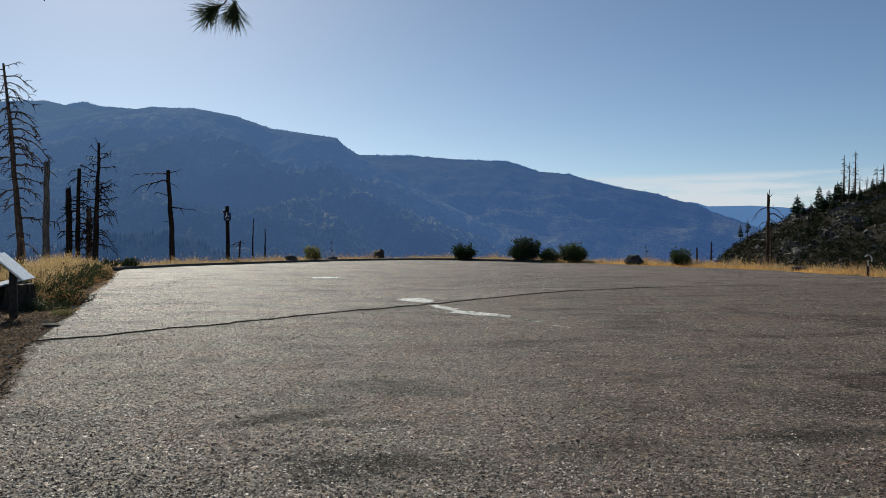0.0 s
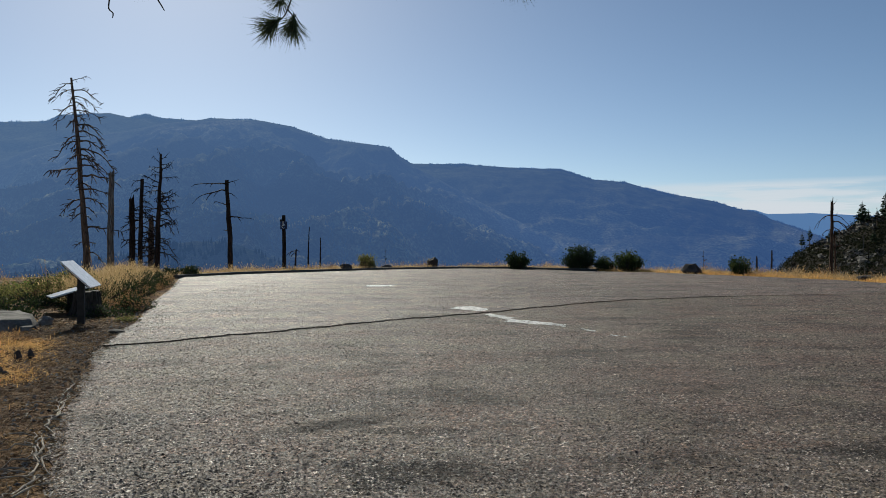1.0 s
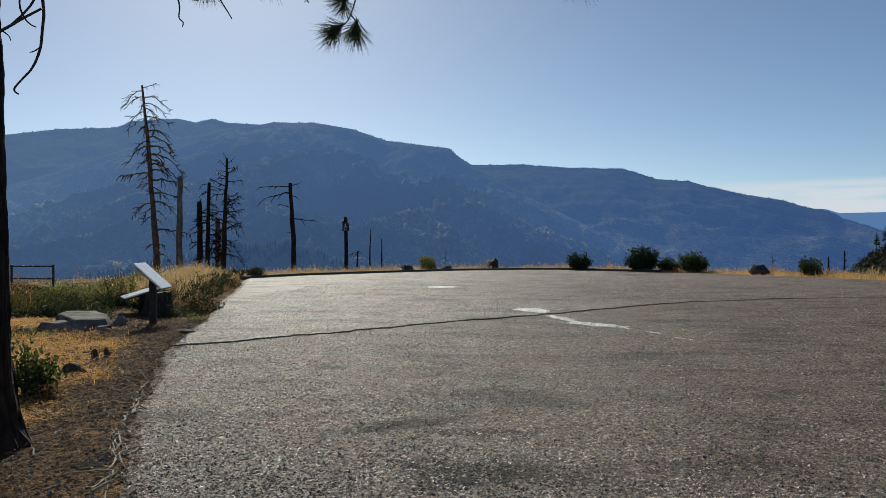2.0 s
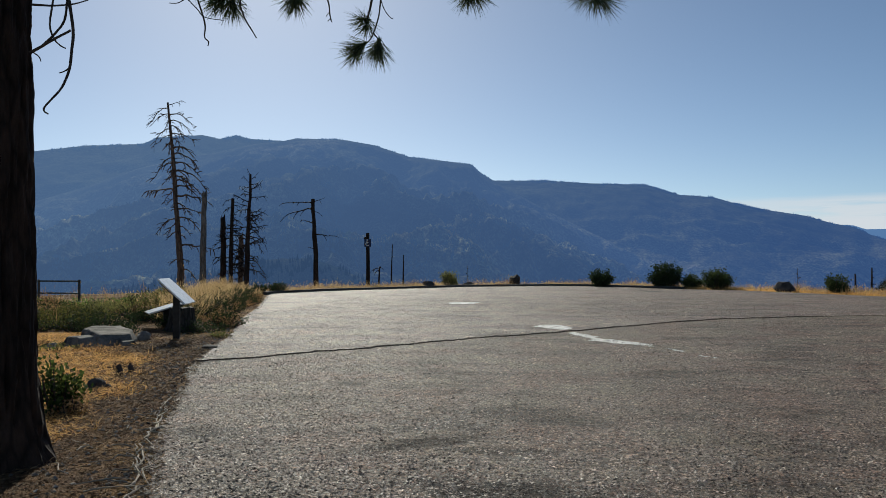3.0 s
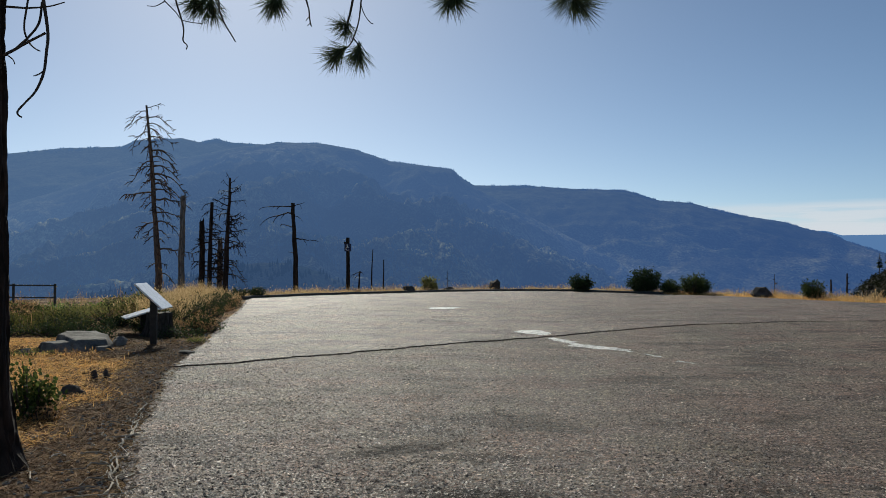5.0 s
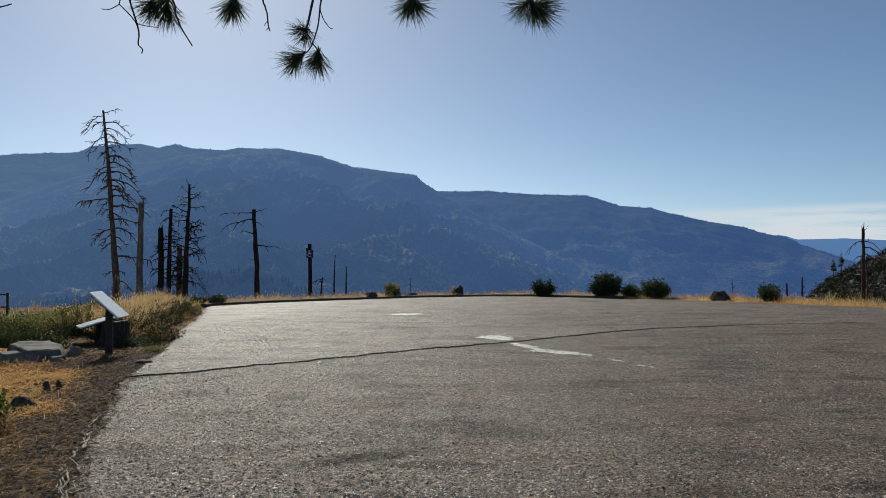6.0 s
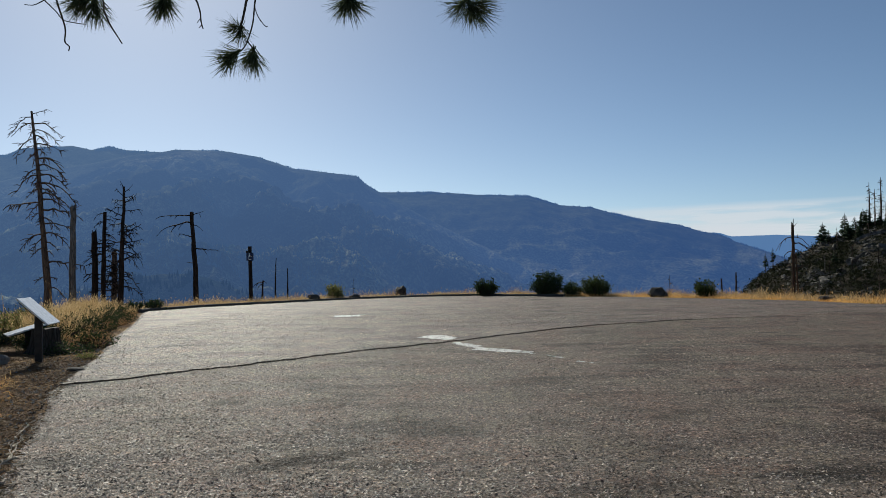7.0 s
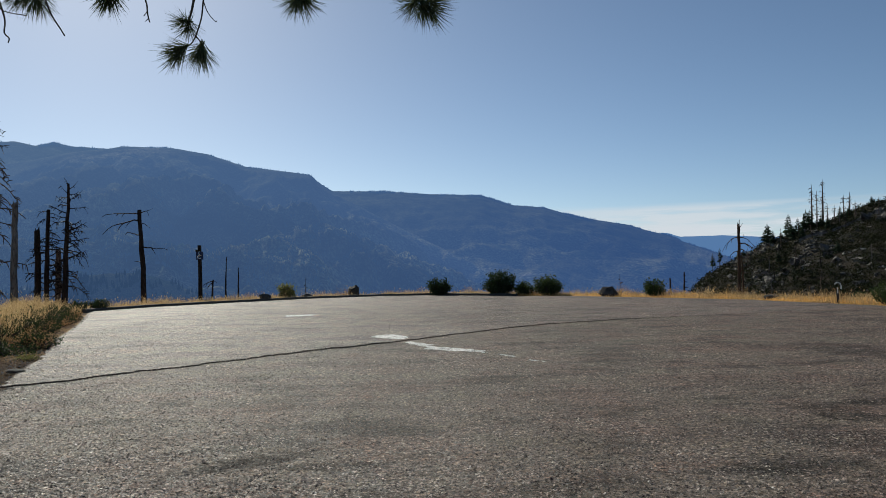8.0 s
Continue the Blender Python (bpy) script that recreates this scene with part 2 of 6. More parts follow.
def bark_mat(name, c1, c2, scale=6.0, squeeze=(1, 1, 0.25), bump=0.9):
    mat, nt = graph(name)
    v = coords(nt, squeeze)
    plates = nd(nt, "ShaderNodeTexVoronoi", Scale=scale * 1.6)
    plates.feature = "DISTANCE_TO_EDGE"
    nt.links.new(v, plates.inputs["Vector"])
    n1 = noise_out(nt, v, scale, 5, 0.65)
    n2 = noise_out(nt, v, scale * 9, 4, 0.7)
    col = ramp(nt, n1, [(0.32, c1), (0.68, c2)])
    col = mixc(nt, col, ramp(nt, plates.outputs["Distance"], [(0.0, grey(0.3)), (0.16, grey(1.0))]), 0.8, "MULTIPLY")
    col = mixc(nt, col, ramp(nt, n2, [(0.3, grey(0.5)), (0.7, grey(1.0))]), 0.7, "MULTIPLY")
    finish(nt, col, 0.9, [(n1, bump, 0.04), (n2, bump * 0.6, 0.01)], spec=0.2)
    return mat


def dirt_mat(name):
    """Bare ground: brown dirt with litter, straw-coloured where dry grass is trodden down."""
    mat, nt = graph(name)
    v = coords(nt)
    a = noise_out(nt, v, 0.55, 5, 0.6)
    b = noise_out(nt, v, 7, 5, 0.7)
    c = noise_out(nt, coords(nt, (1, 2.2, 1)), 34, 4, 0.7)
    col = ramp(nt, a, [(0.36, (0.135, 0.072, 0.037)), (0.48, (0.265, 0.147, 0.065)), (0.60, (0.45, 0.260, 0.100))])
    col = mixc(nt, col, ramp(nt, b, [(0.3, grey(0.45)), (0.62, grey(1.05))]), 0.85, "MULTIPLY")
    col = mixc(nt, col, ramp(nt, c, [(0.35, grey(0.35)), (0.6, grey(1.0)), (0.75, grey(1.7))]), 0.8, "MULTIPLY")
    finish(nt, col, 0.95, [(b, 1.0, 0.14), (c, 1.0, 0.04)], spec=0.15)
    return mat


def cloud_mat(name):
    """Thin streaks of high cloud low over the horizon."""
    mat, nt = graph(name)
    v = coords(nt, (0.0011, 0.0011, 0.011))
    n = noise_out(nt, v, 1.0, 5, 0.55)
    tc = nt.nodes.new("ShaderNodeTexCoord")
    uv = nt.nodes.new("ShaderNodeSeparateXYZ")
    nt.links.new(tc.outputs["UV"], uv.inputs[0])
    up = ramp(nt, uv.outputs[1], [(0.0, grey(0.95)), (0.42, grey(1.0)), (0.74, grey(0.8)), (0.84, grey(0.0))])
    side = ramp(nt, uv.outputs[0], [(0.05, grey(0.0)), (0.12, grey(0.7)), (0.22, grey(1.0)), (0.9, grey(1.0)), (1.0, grey(0.0))])
    a = mixc(nt, ramp(nt, n, [(0.38, grey(0.15)), (0.50, grey(0.9)), (0.6, grey(1.0))]), up, 1.0, "MULTIPLY")
    a = mixc(nt, a, side, 1.0, "MULTIPLY")
    em = nd(nt, "ShaderNodeEmission", Color=(0.67, 0.68, 0.74, 1), Strength=1.0)
    cl = nt.nodes.new("ShaderNodeBsdfTransparent")
    mx = nt.nodes.new("ShaderNodeMixShader")
    out = nt.nodes.new("ShaderNodeOutputMaterial")
    nt.links.new(a, mx.inputs[0])
    nt.links.new(cl.outputs[0], mx.inputs[1])
    nt.links.new(em.outputs[0], mx.inputs[2])
    nt.links.new(mx.outputs[0], out.inputs[0])
    return mat


STAINS = [(-2.85, 9.55, 30, 0.25, 0.35, 0.65), (-1.25, 6.65, 50, 0.85, 0.28, 0.65), (-0.6, 6.45, 15, 0.70, 0.22, 0.6), (-1.6, 9.15, 48, 0.60, 0.28, 0.5), (-0.58, 8.3, -70, 0.55, 0.06, 0.7), (-0.6, 5.2, 45, 0.65, 0.30, 0.6),
          (4.3, 8.1, -60, 0.7, 0.40, 0.55), (2.0, 8.25, -40, 0.4, 0.25, 0.5), (-1.65, 6.4, 38, 0.6, 0.18, 0.5), (2.6, 6.0, 0, 0.6, 0.25, 0.4), (1.2, 5.6, 20, 0.8, 0.25, 0.45), (1.1, 11.0, 10, 0.8, 0.5, 0.35), (4.18, 7.85, -51, 0.39, 0.045, 0.7), (4.96, 8.63, 20, 0.55, 0.30, 0.55), (6.87, 14.67, 0, 1.6, 0.7, 0.35), (2.35, 8.53, 20, 0.4, 0.25, 0.45)]
STAINS_FAR = [(6.0, 28.5, 0, 1.6, 1.0, 0.45), (-3.0, 21.0, 10, 1.0, 0.9, 0.4), (-5.5, 17.5, 15, 0.7, 0.5, 0.35), (2.0, 26.0, 5, 1.5, 0.8, 0.3), (-6.0, 30.0, 20, 1.2, 1.0, 0.3)]
ASPHALT = asphalt_mat("asphalt_worn", (0.140, 0.101, 0.074), (0.207, 0.152, 0.115), 0.45, 0.90, 0.22, STAINS)
OVERLAY = asphalt_mat("asphalt_overlay", (0.148, 0.103, 0.080), (0.223, 0.157, 0.124), 0.45, 0.85, 0.36, STAINS_FAR)
CHIPS = chip_mat("stone_chips")
PAINT = paint_mat("worn_road_paint")
DIRT = dirt_mat("dirt_and_litter")
CRUMB = rough_mat("broken_asphalt", (0.022, 0.019, 0.016), (0.065, 0.054, 0.045), 9, 70, 0.95, 0.6, 0.01, spec=0.1)
KERB = rough_mat("kerb_asphalt", (0.05, 0.047, 0.043), (0.09, 0.083, 0.075), 3, 60, 0.85)
PINE_BARK = bark_mat("pine_bark", (0.022, 0.014, 0.010), (0.066, 0.039, 0.027), 5.0)
CHAR = bark_mat("charred_wood", (0.022, 0.018, 0.016), (0.065, 0.045, 0.035), 7.0, (1, 1, 0.12), 0.6)
BROWN_SNAG = bark_mat("weathered_snag", (0.09, 0.066, 0.052), (0.25, 0.18, 0.135), 7.0, (1, 1, 0.12), 0.6)
RUST_SNAG = bark_mat("rusty_snag", (0.055, 0.032, 0.021), (0.15, 0.085, 0.052), 7.0, (1, 1, 0.12), 0.6)
GREY_SNAG = bark_mat("grey_deadwood", (0.15, 0.135, 0.12), (0.30, 0.27, 0.24), 7.0, (1, 1, 0.1), 0.5)
TWIG = rough_mat("dead_twig", (0.05, 0.038, 0.030), (0.10, 0.078, 0.06), 12, 120, 0.9, 0.5, 0.003)
PALE_STICK = rough_mat("dry_stick", (0.28, 0.23, 0.17), (0.52, 0.44, 0.34), 14, 120, 0.9, 0.5, 0.003)
STONE = rough_mat("granite", (0.17, 0.155, 0.14), (0.33, 0.31, 0.28), 2.2, 30, 0.85, 0.7, 0.02)
SLAB = rough_mat("flagstone", (0.050, 0.046, 0.041), (0.23, 0.216, 0.195), 3.0, 40, 0.9, 0.5, 0.01, spec=0.1)
DARK_STONE = rough_mat("basalt", (0.05, 0.043, 0.038), (0.11, 0.09, 0.075), 4.0, 30, 0.9, 0.7, 0.02)
OUTCROP = rough_mat("outcrop", (0.05, 0.045, 0.04), (0.36, 0.33, 0.29), 0.8, 4.5, 0.9, 0.8, 0.4, each=0.45)
STRAW = leaf_mat("dry_grass", (0.28, 0.185, 0.085), (0.66, 0.48, 0.25), 0.55, 0.7, 0.2)
STRAW_GOLD = leaf_mat("golden_grass", (0.60, 0.32, 0.095), (0.90, 0.58, 0.22), 0.55, 0.7, 0.2)
STRAW_RED = leaf_mat("dry_weed", (0.22, 0.12, 0.055), (0.42, 0.26, 0.12), 0.4, 0.8, 0.2)
SHRUB = leaf_mat("shrub_leaf", (0.042, 0.048, 0.014), (0.150, 0.140, 0.040), 0.45)
SAPLING = leaf_mat("sapling_leaf", (0.026, 0.046, 0.012), (0.110, 0.135, 0.036), 0.45)
RIM_LEAF = leaf_mat("rim_shrub_leaf", (0.026, 0.042, 0.016), (0.085, 0.105, 0.035), 0.35, 0.8, 0.06)
SHRUB_DARK = leaf_mat("dark_shrub_leaf", (0.020, 0.034, 0.014), (0.055, 0.075, 0.028), 0.3)
SHRUB_OLIVE = leaf_mat("olive_shrub_leaf", (0.09, 0.10, 0.03), (0.25, 0.23, 0.08), 0.5)
FRESH = leaf_mat("fresh_grass", (0.08, 0.14, 0.03), (0.17, 0.24, 0.06), 0.45)
NEEDLE = leaf_mat("pine_needle", (0.045, 0.060, 0.030), (0.115, 0.135, 0.070), 0.35)
FIR = leaf_mat("fir_needles", (0.018, 0.034, 0.018), (0.05, 0.075, 0.035), 0.2)
RAIL = rough_mat("weathered_rail", (0.045, 0.04, 0.036), (0.09, 0.08, 0.07), 8, 60, 0.6, 0.3, 0.004)
CONCRETE = rough_mat("concrete", (0.34, 0.33, 0.31), (0.48, 0.46, 0.43), 3, 50, 0.85)
SIGN_POST = rough_mat("dark_steel", (0.018, 0.015, 0.013), (0.04, 0.033, 0.028), 8, 60, 0.55, 0.2, 0.003)
SIGN_FACE = rough_mat("sign_panel", (0.88, 0.87, 0.84), (0.92, 0.91, 0.88), 2.5, 14, 0.22, 0.01, 0.001, spec=1.0)
SIGN_BLUE = rough_mat("blue_sign", (0.02, 0.035, 0.09), (0.03, 0.05, 0.13), 9, 50, 0.5, 0.1, 0.002)
STUMP = bark_mat("weathered_stump", (0.040, 0.033, 0.028), (0.10, 0.082, 0.066), 8.0, (1, 1, 0.15), 0.8)
PIPE = rough_mat("galvanised_pipe", (0.55, 0.55, 0.54), (0.70, 0.70, 0.69), 9, 50, 0.4, 0.2, 0.003)
PLATE = rough_mat("grey_plate", (0.10, 0.11, 0.13), (0.22, 0.23, 0.26), 9, 50, 0.5, 0.2, 0.003)
# fourth colour and share: blue haze painted into each slope as emission
MOUNT_A = hazed_slope_mat("back_range", (0.022, 0.040, 0.024), (0.17, 0.17, 0.10), (0.42, 0.38, 0.27), (0.090, 0.168, 0.366), 0.52, 0.0028)
MOUNT_B = hazed_slope_mat("front_range", (0.022, 0.040, 0.024), (0.19, 0.19, 0.115), (0.55, 0.50, 0.36), (0.090, 0.166, 0.360), 0.55, 0.0028)
MOUNT_C = hazed_slope_mat("valley_knoll", (0.02, 0.03, 0.02), (0.05, 0.055, 0.03), (0.08, 0.08, 0.05), (0.062, 0.115, 0.240), 0.72, 0.02)
MOUNT_F = hazed_slope_mat("far_range", (0.03, 0.04, 0.03), (0.05, 0.06, 0.05), (0.06, 0.07, 0.06), (0.150, 0.255, 0.440), 0.88, 0.003)
WOODS_A = hazed_slope_mat("back_woods", (0.02, 0.03, 0.02), (0.03, 0.04, 0.022), (0.04, 0.05, 0.03), (0.070, 0.138, 0.305), 0.72, 0.02)
WOODS_B = hazed_slope_mat("front_woods", (0.015, 0.028, 0.016), (0.04, 0.05, 0.025), (0.06, 0.06, 0.03), (0.068, 0.132, 0.290), 0.72, 0.02)
WOODS_C = hazed_slope_mat("knoll_woods", (0.010, 0.018, 0.010), (0.03, 0.04, 0.02), (0.04, 0.05, 0.03), (0.050, 0.096, 0.205), 0.76, 0.05)
CLOUD = cloud_mat("thin_cloud")


# ---- mesh helpers ----
class Shell:
    """Collects vertices and faces of one mesh."""

    def __init__(self):
        self.v, self.f = [], []

    def add(self, verts, faces):
        n = len(self.v)
        self.v.extend(tuple(p) for p in verts)
        self.f.extend(tuple(i + n for i in q) for q in faces)

    def mesh(self, name, smooth=False):
        me = bpy.data.meshes.new(name)
        me.from_pydata(self.v, [], self.f)
        me.update()
        if smooth:
            me.shade_smooth()
        return me


def part(name, shell, material, parent=None, label="", smooth=False):
    """One mesh object, under a thing or a part."""
    me = shell.mesh(name, smooth) if isinstance(shell, Shell) else shell
    if not me.materials:
        me.materials.append(material)
    ob = new(name, me)
    ob.parent = parent
    return tagged(ob, label)


def thing(name, x, y, z, turn=0.0, label="", category="", group=""):
    """Empty at the base of a thing."""
    ob = new(name)
    ob.empty_display_size = 0.2
    ob.matrix_basis = pose(x, y, z, 0, 0, turn)
    return tagged(ob, label, category, group)


def setting(name, shell, material, label, category, kind="structure", smooth=False):
    return tagged(part(name, shell, material, None, "", smooth), label, category, "", kind)


def tube(shell, pts, radii, sides=6, cap=True, wob=0.0, rng=random, join=None):
    """Tapered tube along points."""
    pts = [Vector(p) for p in pts]
    rings, verts, faces = [], [], []
    ref = Vector((0.31, 0.87, 0.39)).normalized()
    for i, p in enumerate(pts):
        way = (pts[min(i + 1, len(pts) - 1)] - pts[max(i - 1, 0)]).normalized()
        a = way.cross(ref)
        a = a.normalized() if a.length > 1e-4 else way.orthogonal().normalized()
        b = way.cross(a)
        for k in range(sides):
            th = 2 * math.pi * k / sides
            r = radii[i] * (1 + wob * rng.uniform(-1, 1))
            verts.append(p + a * (r * math.cos(th)) + b * (r * math.sin(th)))
    for i in range(len(pts) - 1):
        for k in range(sides):
            k2 = (k + 1) % sides
            faces.append((i * sides + k, i * sides + k2, (i + 1) * sides + k2, (i + 1) * sides + k))
    if cap:
        faces.append(tuple(range(sides - 1, -1, -1)))
        faces.append(tuple((len(pts) - 1) * sides + k for k in range(sides)))
    first = len(shell.v)
    shell.add(verts, faces)
    if join is not None:
        shell.f.append((first, first + 1, join))
    return first


def box(shell, m, sx, sy, sz, bevel=0.0):
    """Box with chamfered vertical and top edges, centred on m."""
    b = min(bevel, sx * 0.45, sy * 0.45, sz * 0.45)
    x, y, z = sx / 2, sy / 2, sz / 2
    if b <= 0:
        vs = [(i * x, j * y, k * z) for k in (-1, 1) for i, j in ((-1, -1), (1, -1), (1, 1), (-1, 1))]
        fs = [(3, 2, 1, 0), (4, 5, 6, 7), (0, 1, 5, 4), (1, 2, 6, 5), (2, 3, 7, 6), (3, 0, 4, 7)]
    else:
        def ring(dx, dy, zz):
            return [(-x + dx, -y, zz), (x - dx, -y, zz), (x, -y + dy, zz), (x, y - dy, zz), (x - dx, y, zz), (-x + dx, y, zz), (-x, y - dy, zz), (-x, -y + dy, zz)]
        vs = [(px * (1 - b / x), py * (1 - b / y), -z) for px, py, _ in ring(b, b, 0)]
        vs += ring(b, b, -z + b) + ring(b, b, z - b)
        vs += [(px * (1 - b / x), py * (1 - b / y), z) for px, py, _ in ring(b, b, 0)]
        fs = [tuple(range(7, -1, -1)), tuple(range(24, 32))]
        for r in range(3):
            fs += [(r * 8 + k, r * 8 + (k + 1) % 8, r * 8 + 8 + (k + 1) % 8, r * 8 + 8 + k) for k in range(8)]
    shell.add([m @ Vector(p) for p in vs], fs)


def rock_mesh(name, seed, size, rough=0.35, cut=0.0, level=3):
    """Angular stone: faceted, noisy ball with a flattened foot."""
    bm = bmesh.new()
    bmesh.ops.create_icosphere(bm, subdivisions=level, radius=1.0)
    rng = random.Random(seed)
    planes = [(Vector((rng.gauss(0, 1), rng.gauss(0, 1), rng.gauss(0, 1))).normalized(), rng.uniform(0.55, 0.85)) for _ in range(9)]
    off = Vector((seed * 3.1, seed * 1.7, 0))
    for vert in bm.verts:
        p = vert.co.copy()
        for n, d in planes:
            over = p.dot(n) - d
            if over > 0:
                p -= n * over * 0.9
        p *= 1 + rough * 0.35 * noise.fractal(p * 2.2 + off, 1.0, 2.0, 4)
        p.z = max(p.z, -0.45 - cut)
        vert.co = Vector((p.x * size[0], p.y * size[1], (p.z + 0.45) * size[2]))
    me = bpy.data.meshes.new(name)
    bm.to_mesh(me)
    bm.free()
    return me


# ---- lie of the land ----
PLATEAU = [(-90, -90), (-90, 14), (-26, 27.5), (-17.5, 39), (-9.5, 46.5), (-1, 51.0), (6, 47), (12.5, 42), (17.5, 33), (21, 25), (34, 8), (60, -20), (60, -90)]
LOT = [(4, -34), (1.0, -4.0), (-0.7, 0.4), (-1.75, 2.6), (-2.87, 4.83), (-3.58, 6.19), (-4.66, 8.62), (-5.74, 11.19), (-7.02, 15.2), (-9.0, 20.6),
       (-10.6, 25.5), (-13.2, 32.6), (-13.8, 34.5), (-12.2, 38.0), (-9.0, 42.0), (-5.9, 45.4), (-2.1, 47.4), (0.9, 47.2), (3.6, 44.8), (5.4, 43.4),
       (8.0, 42.2), (11.2, 38.0), (14.0, 33.8), (15.6, 28.1), (18, 21), (24, 10), (32, -3), (38, -34)]


def far_from(poly, px, py):
    """Distances of many places to a polygon; negative inside."""
    best, within = np.full(px.shape, 1e9), np.zeros(px.shape, bool)
    for i in range(len(poly)):
        (x1, y1), (x2, y2) = poly[i - 1], poly[i]
        dx, dy = x2 - x1, y2 - y1
        u = np.clip(((px - x1) * dx + (py - y1) * dy) / (dx * dx + dy * dy), 0, 1)
        best = np.minimum(best, np.hypot(px - x1 - u * dx, py - y1 - u * dy))
        if dy:
            within ^= ((y1 > py) != (y2 > py)) & (px < dx * (py - y1) / dy + x1)
    return np.where(within, -best, best)


CELL, X0, Y0, NX, NY = 0.15, -45.0, -22.0, 620, 620
GRID = {}
for key, poly in (("lot", LOT), ("plateau", PLATEAU)):
    gx, gy = np.meshgrid(X0 + CELL * np.arange(NX), Y0 + CELL * np.arange(NY))
    GRID[key] = far_from(poly, gx, gy).tolist()


def gap(poly, x, y):
    """Distance to a polygon; negative inside."""
    u, v = (x - X0) / CELL, (y - Y0) / CELL
    if not (0 <= u < NX - 1 and 0 <= v < NY - 1):
        return WIDE["lot" if poly is LOT else "plateau"][(round(x, 4), round(y, 4))]
    g = GRID["lot" if poly is LOT else "plateau"]
    i, j = int(u), int(v)
    u, v = u - i, v - j
    return (g[j][i] * (1 - u) + g[j][i + 1] * u) * (1 - v) + (g[j + 1][i] * (1 - u) + g[j + 1][i + 1] * u) * v


def smooth01(a, b, x):
    s = max(0.0, min(1.0, (x - a) / (b - a)))
    return s * s * (3 - 2 * s)


def ground_z(x, y):
    d = gap(PLATEAU, x, y)
    e = gap(LOT, x, y)
    if e < -0.9:
        z = -0.12
    else:
        z = -0.10 + 0.105 * smooth01(-0.8, 0.12, e) + 0.02 * smooth01(0.0, 1.5, e) - 0.03 * smooth01(16, 30, y) + 0.012 * noise.noise(Vector((x * 2.3, y * 2.3, 7)))
        k = smooth01(0.3, 3.0, e)
        z += k * (0.05 * noise.noise(Vector((x * 0.5, y * 0.5, 0))) + 0.03 * noise.noise(Vector((x * 1.9, y * 1.9, 3))))
        # low bank beside the lot
        z += 0.30 * smooth01(0.2, 1.3, e) * (1 - smooth01(2.0, 3.6, e)) * smooth01(15.5, 19, y) * (1 - smooth01(29, 33, y)) * (1 if x < 0 else 0)
    if d > 0:
        z -= 0.30 * min(d, 12) + 0.62 * max(0.0, min(d - 12, 520)) * smooth01(12, 60, d)
        z += smooth01(15, 120, d) * 12 * noise.noise(Vector((x * 0.012, y * 0.012, 5)))
    return z


def spread(core, step, far, grow):
    out, s = [], step
    p = core
    while p < far:
        s *= grow
        p += s
        out.append(min(p, far))
    return out


xs = [-v for v in reversed(spread(42, 0.6, 4900, 1.16))] + list(np.arange(-42, -14, 0.6)) + list(np.arange(-14, -0.1, 0.22)) + list(np.arange(0, 42.1, 0.6)) + spread(42, 0.6, 4900, 1.16)
ys = [-v for v in reversed(spread(20, 0.6, 4900, 1.16))] + list(np.arange(-20, 3, 0.6)) + list(np.arange(3, 18, 0.25)) + list(np.arange(18, 62.1, 0.6)) + spread(62, 0.6, 4900, 1.16)
sh = Shell()
nx, ny = len(xs), len(ys)
wide = [(float(x), float(y)) for y in ys for x in xs]
wx, wy = np.array([p[0] for p in wide]), np.array([p[1] for p in wide])
names = [(round(x, 4), round(y, 4)) for x, y in wide]
WIDE = {key: dict(zip(names, far_from(poly, wx, wy).tolist())) for key, poly in (("lot", LOT), ("plateau", PLATEAU))}
sh.v = [(float(x), float(y), ground_z(float(x), float(y))) for y in ys for x in xs]
sh.f = [(j * nx + i, j * nx + i + 1, (j + 1) * nx + i + 1, (j + 1) * nx + i) for j in range(ny - 1) for i in range(nx - 1)]
setting("ground", sh, DIRT, "brown dirt ground with litter and trodden dry grass", "ground", smooth=True)


# ---- the paved lot ----
def dense(pts, step, wob, seed, closed=True):
    """Points along a line at even steps with a ragged edge."""
    out, n = [], len(pts)
    for i in range(n if closed else n - 1):
        a, b = Vector(pts[i]), Vector(pts[(i + 1) % n])
        k = max(1, int((b - a).length / step))
        side = Vector((-(b - a).y, (b - a).x)).normalized()
        for j in range(k):
            p = a + (b - a) * (j / k)
            w = wob * (noise.noise(Vector((p.x * 1.3, p.y * 1.3, seed))) + 0.6 * noise.noise(Vector((p.x * 5, p.y * 5, seed + 9))) + 0.5 * noise.noise(Vector((p.x * 13, p.y * 13, seed + 4))))
            p = p + side * w
            out.append((p.x, p.y))
    if not closed:
        out.append(tuple(pts[-1]))
    return out


def slab_mesh(name, outline, top, depth):
    """Flat slab from an outline; top: height at a place."""
    bm = bmesh.new()
    up = [bm.verts.new((x, y, top(x, y))) for x, y in outline]
    low = [bm.verts.new((x, y, top(x, y) - depth)) for x, y in outline]
    face = bm.faces.new(up)
    n = len(up)
    for i in range(n):
        bm.faces.new((up[i], low[i], low[(i + 1) % n], up[(i + 1) % n]))
    bmesh.ops.triangulate(bm, faces=[face])
    bmesh.ops.recalc_face_normals(bm, faces=bm.faces)
    me = bpy.data.meshes.new(name)
    bm.to_mesh(me)
    bm.free()
    return me


near_edge = dense(LOT[:10], 0.08, 0.10, 1, closed=False)
lot_outline = near_edge + LOT[10:]
me = slab_mesh("asphalt", lot_outline, lambda x, y: 0.0, 0.10)
me.materials.append(ASPHALT)
tagged(new("asphalt_lot", me), "worn grey asphalt of an overlook parking lot", "asphalt", "", "structure")

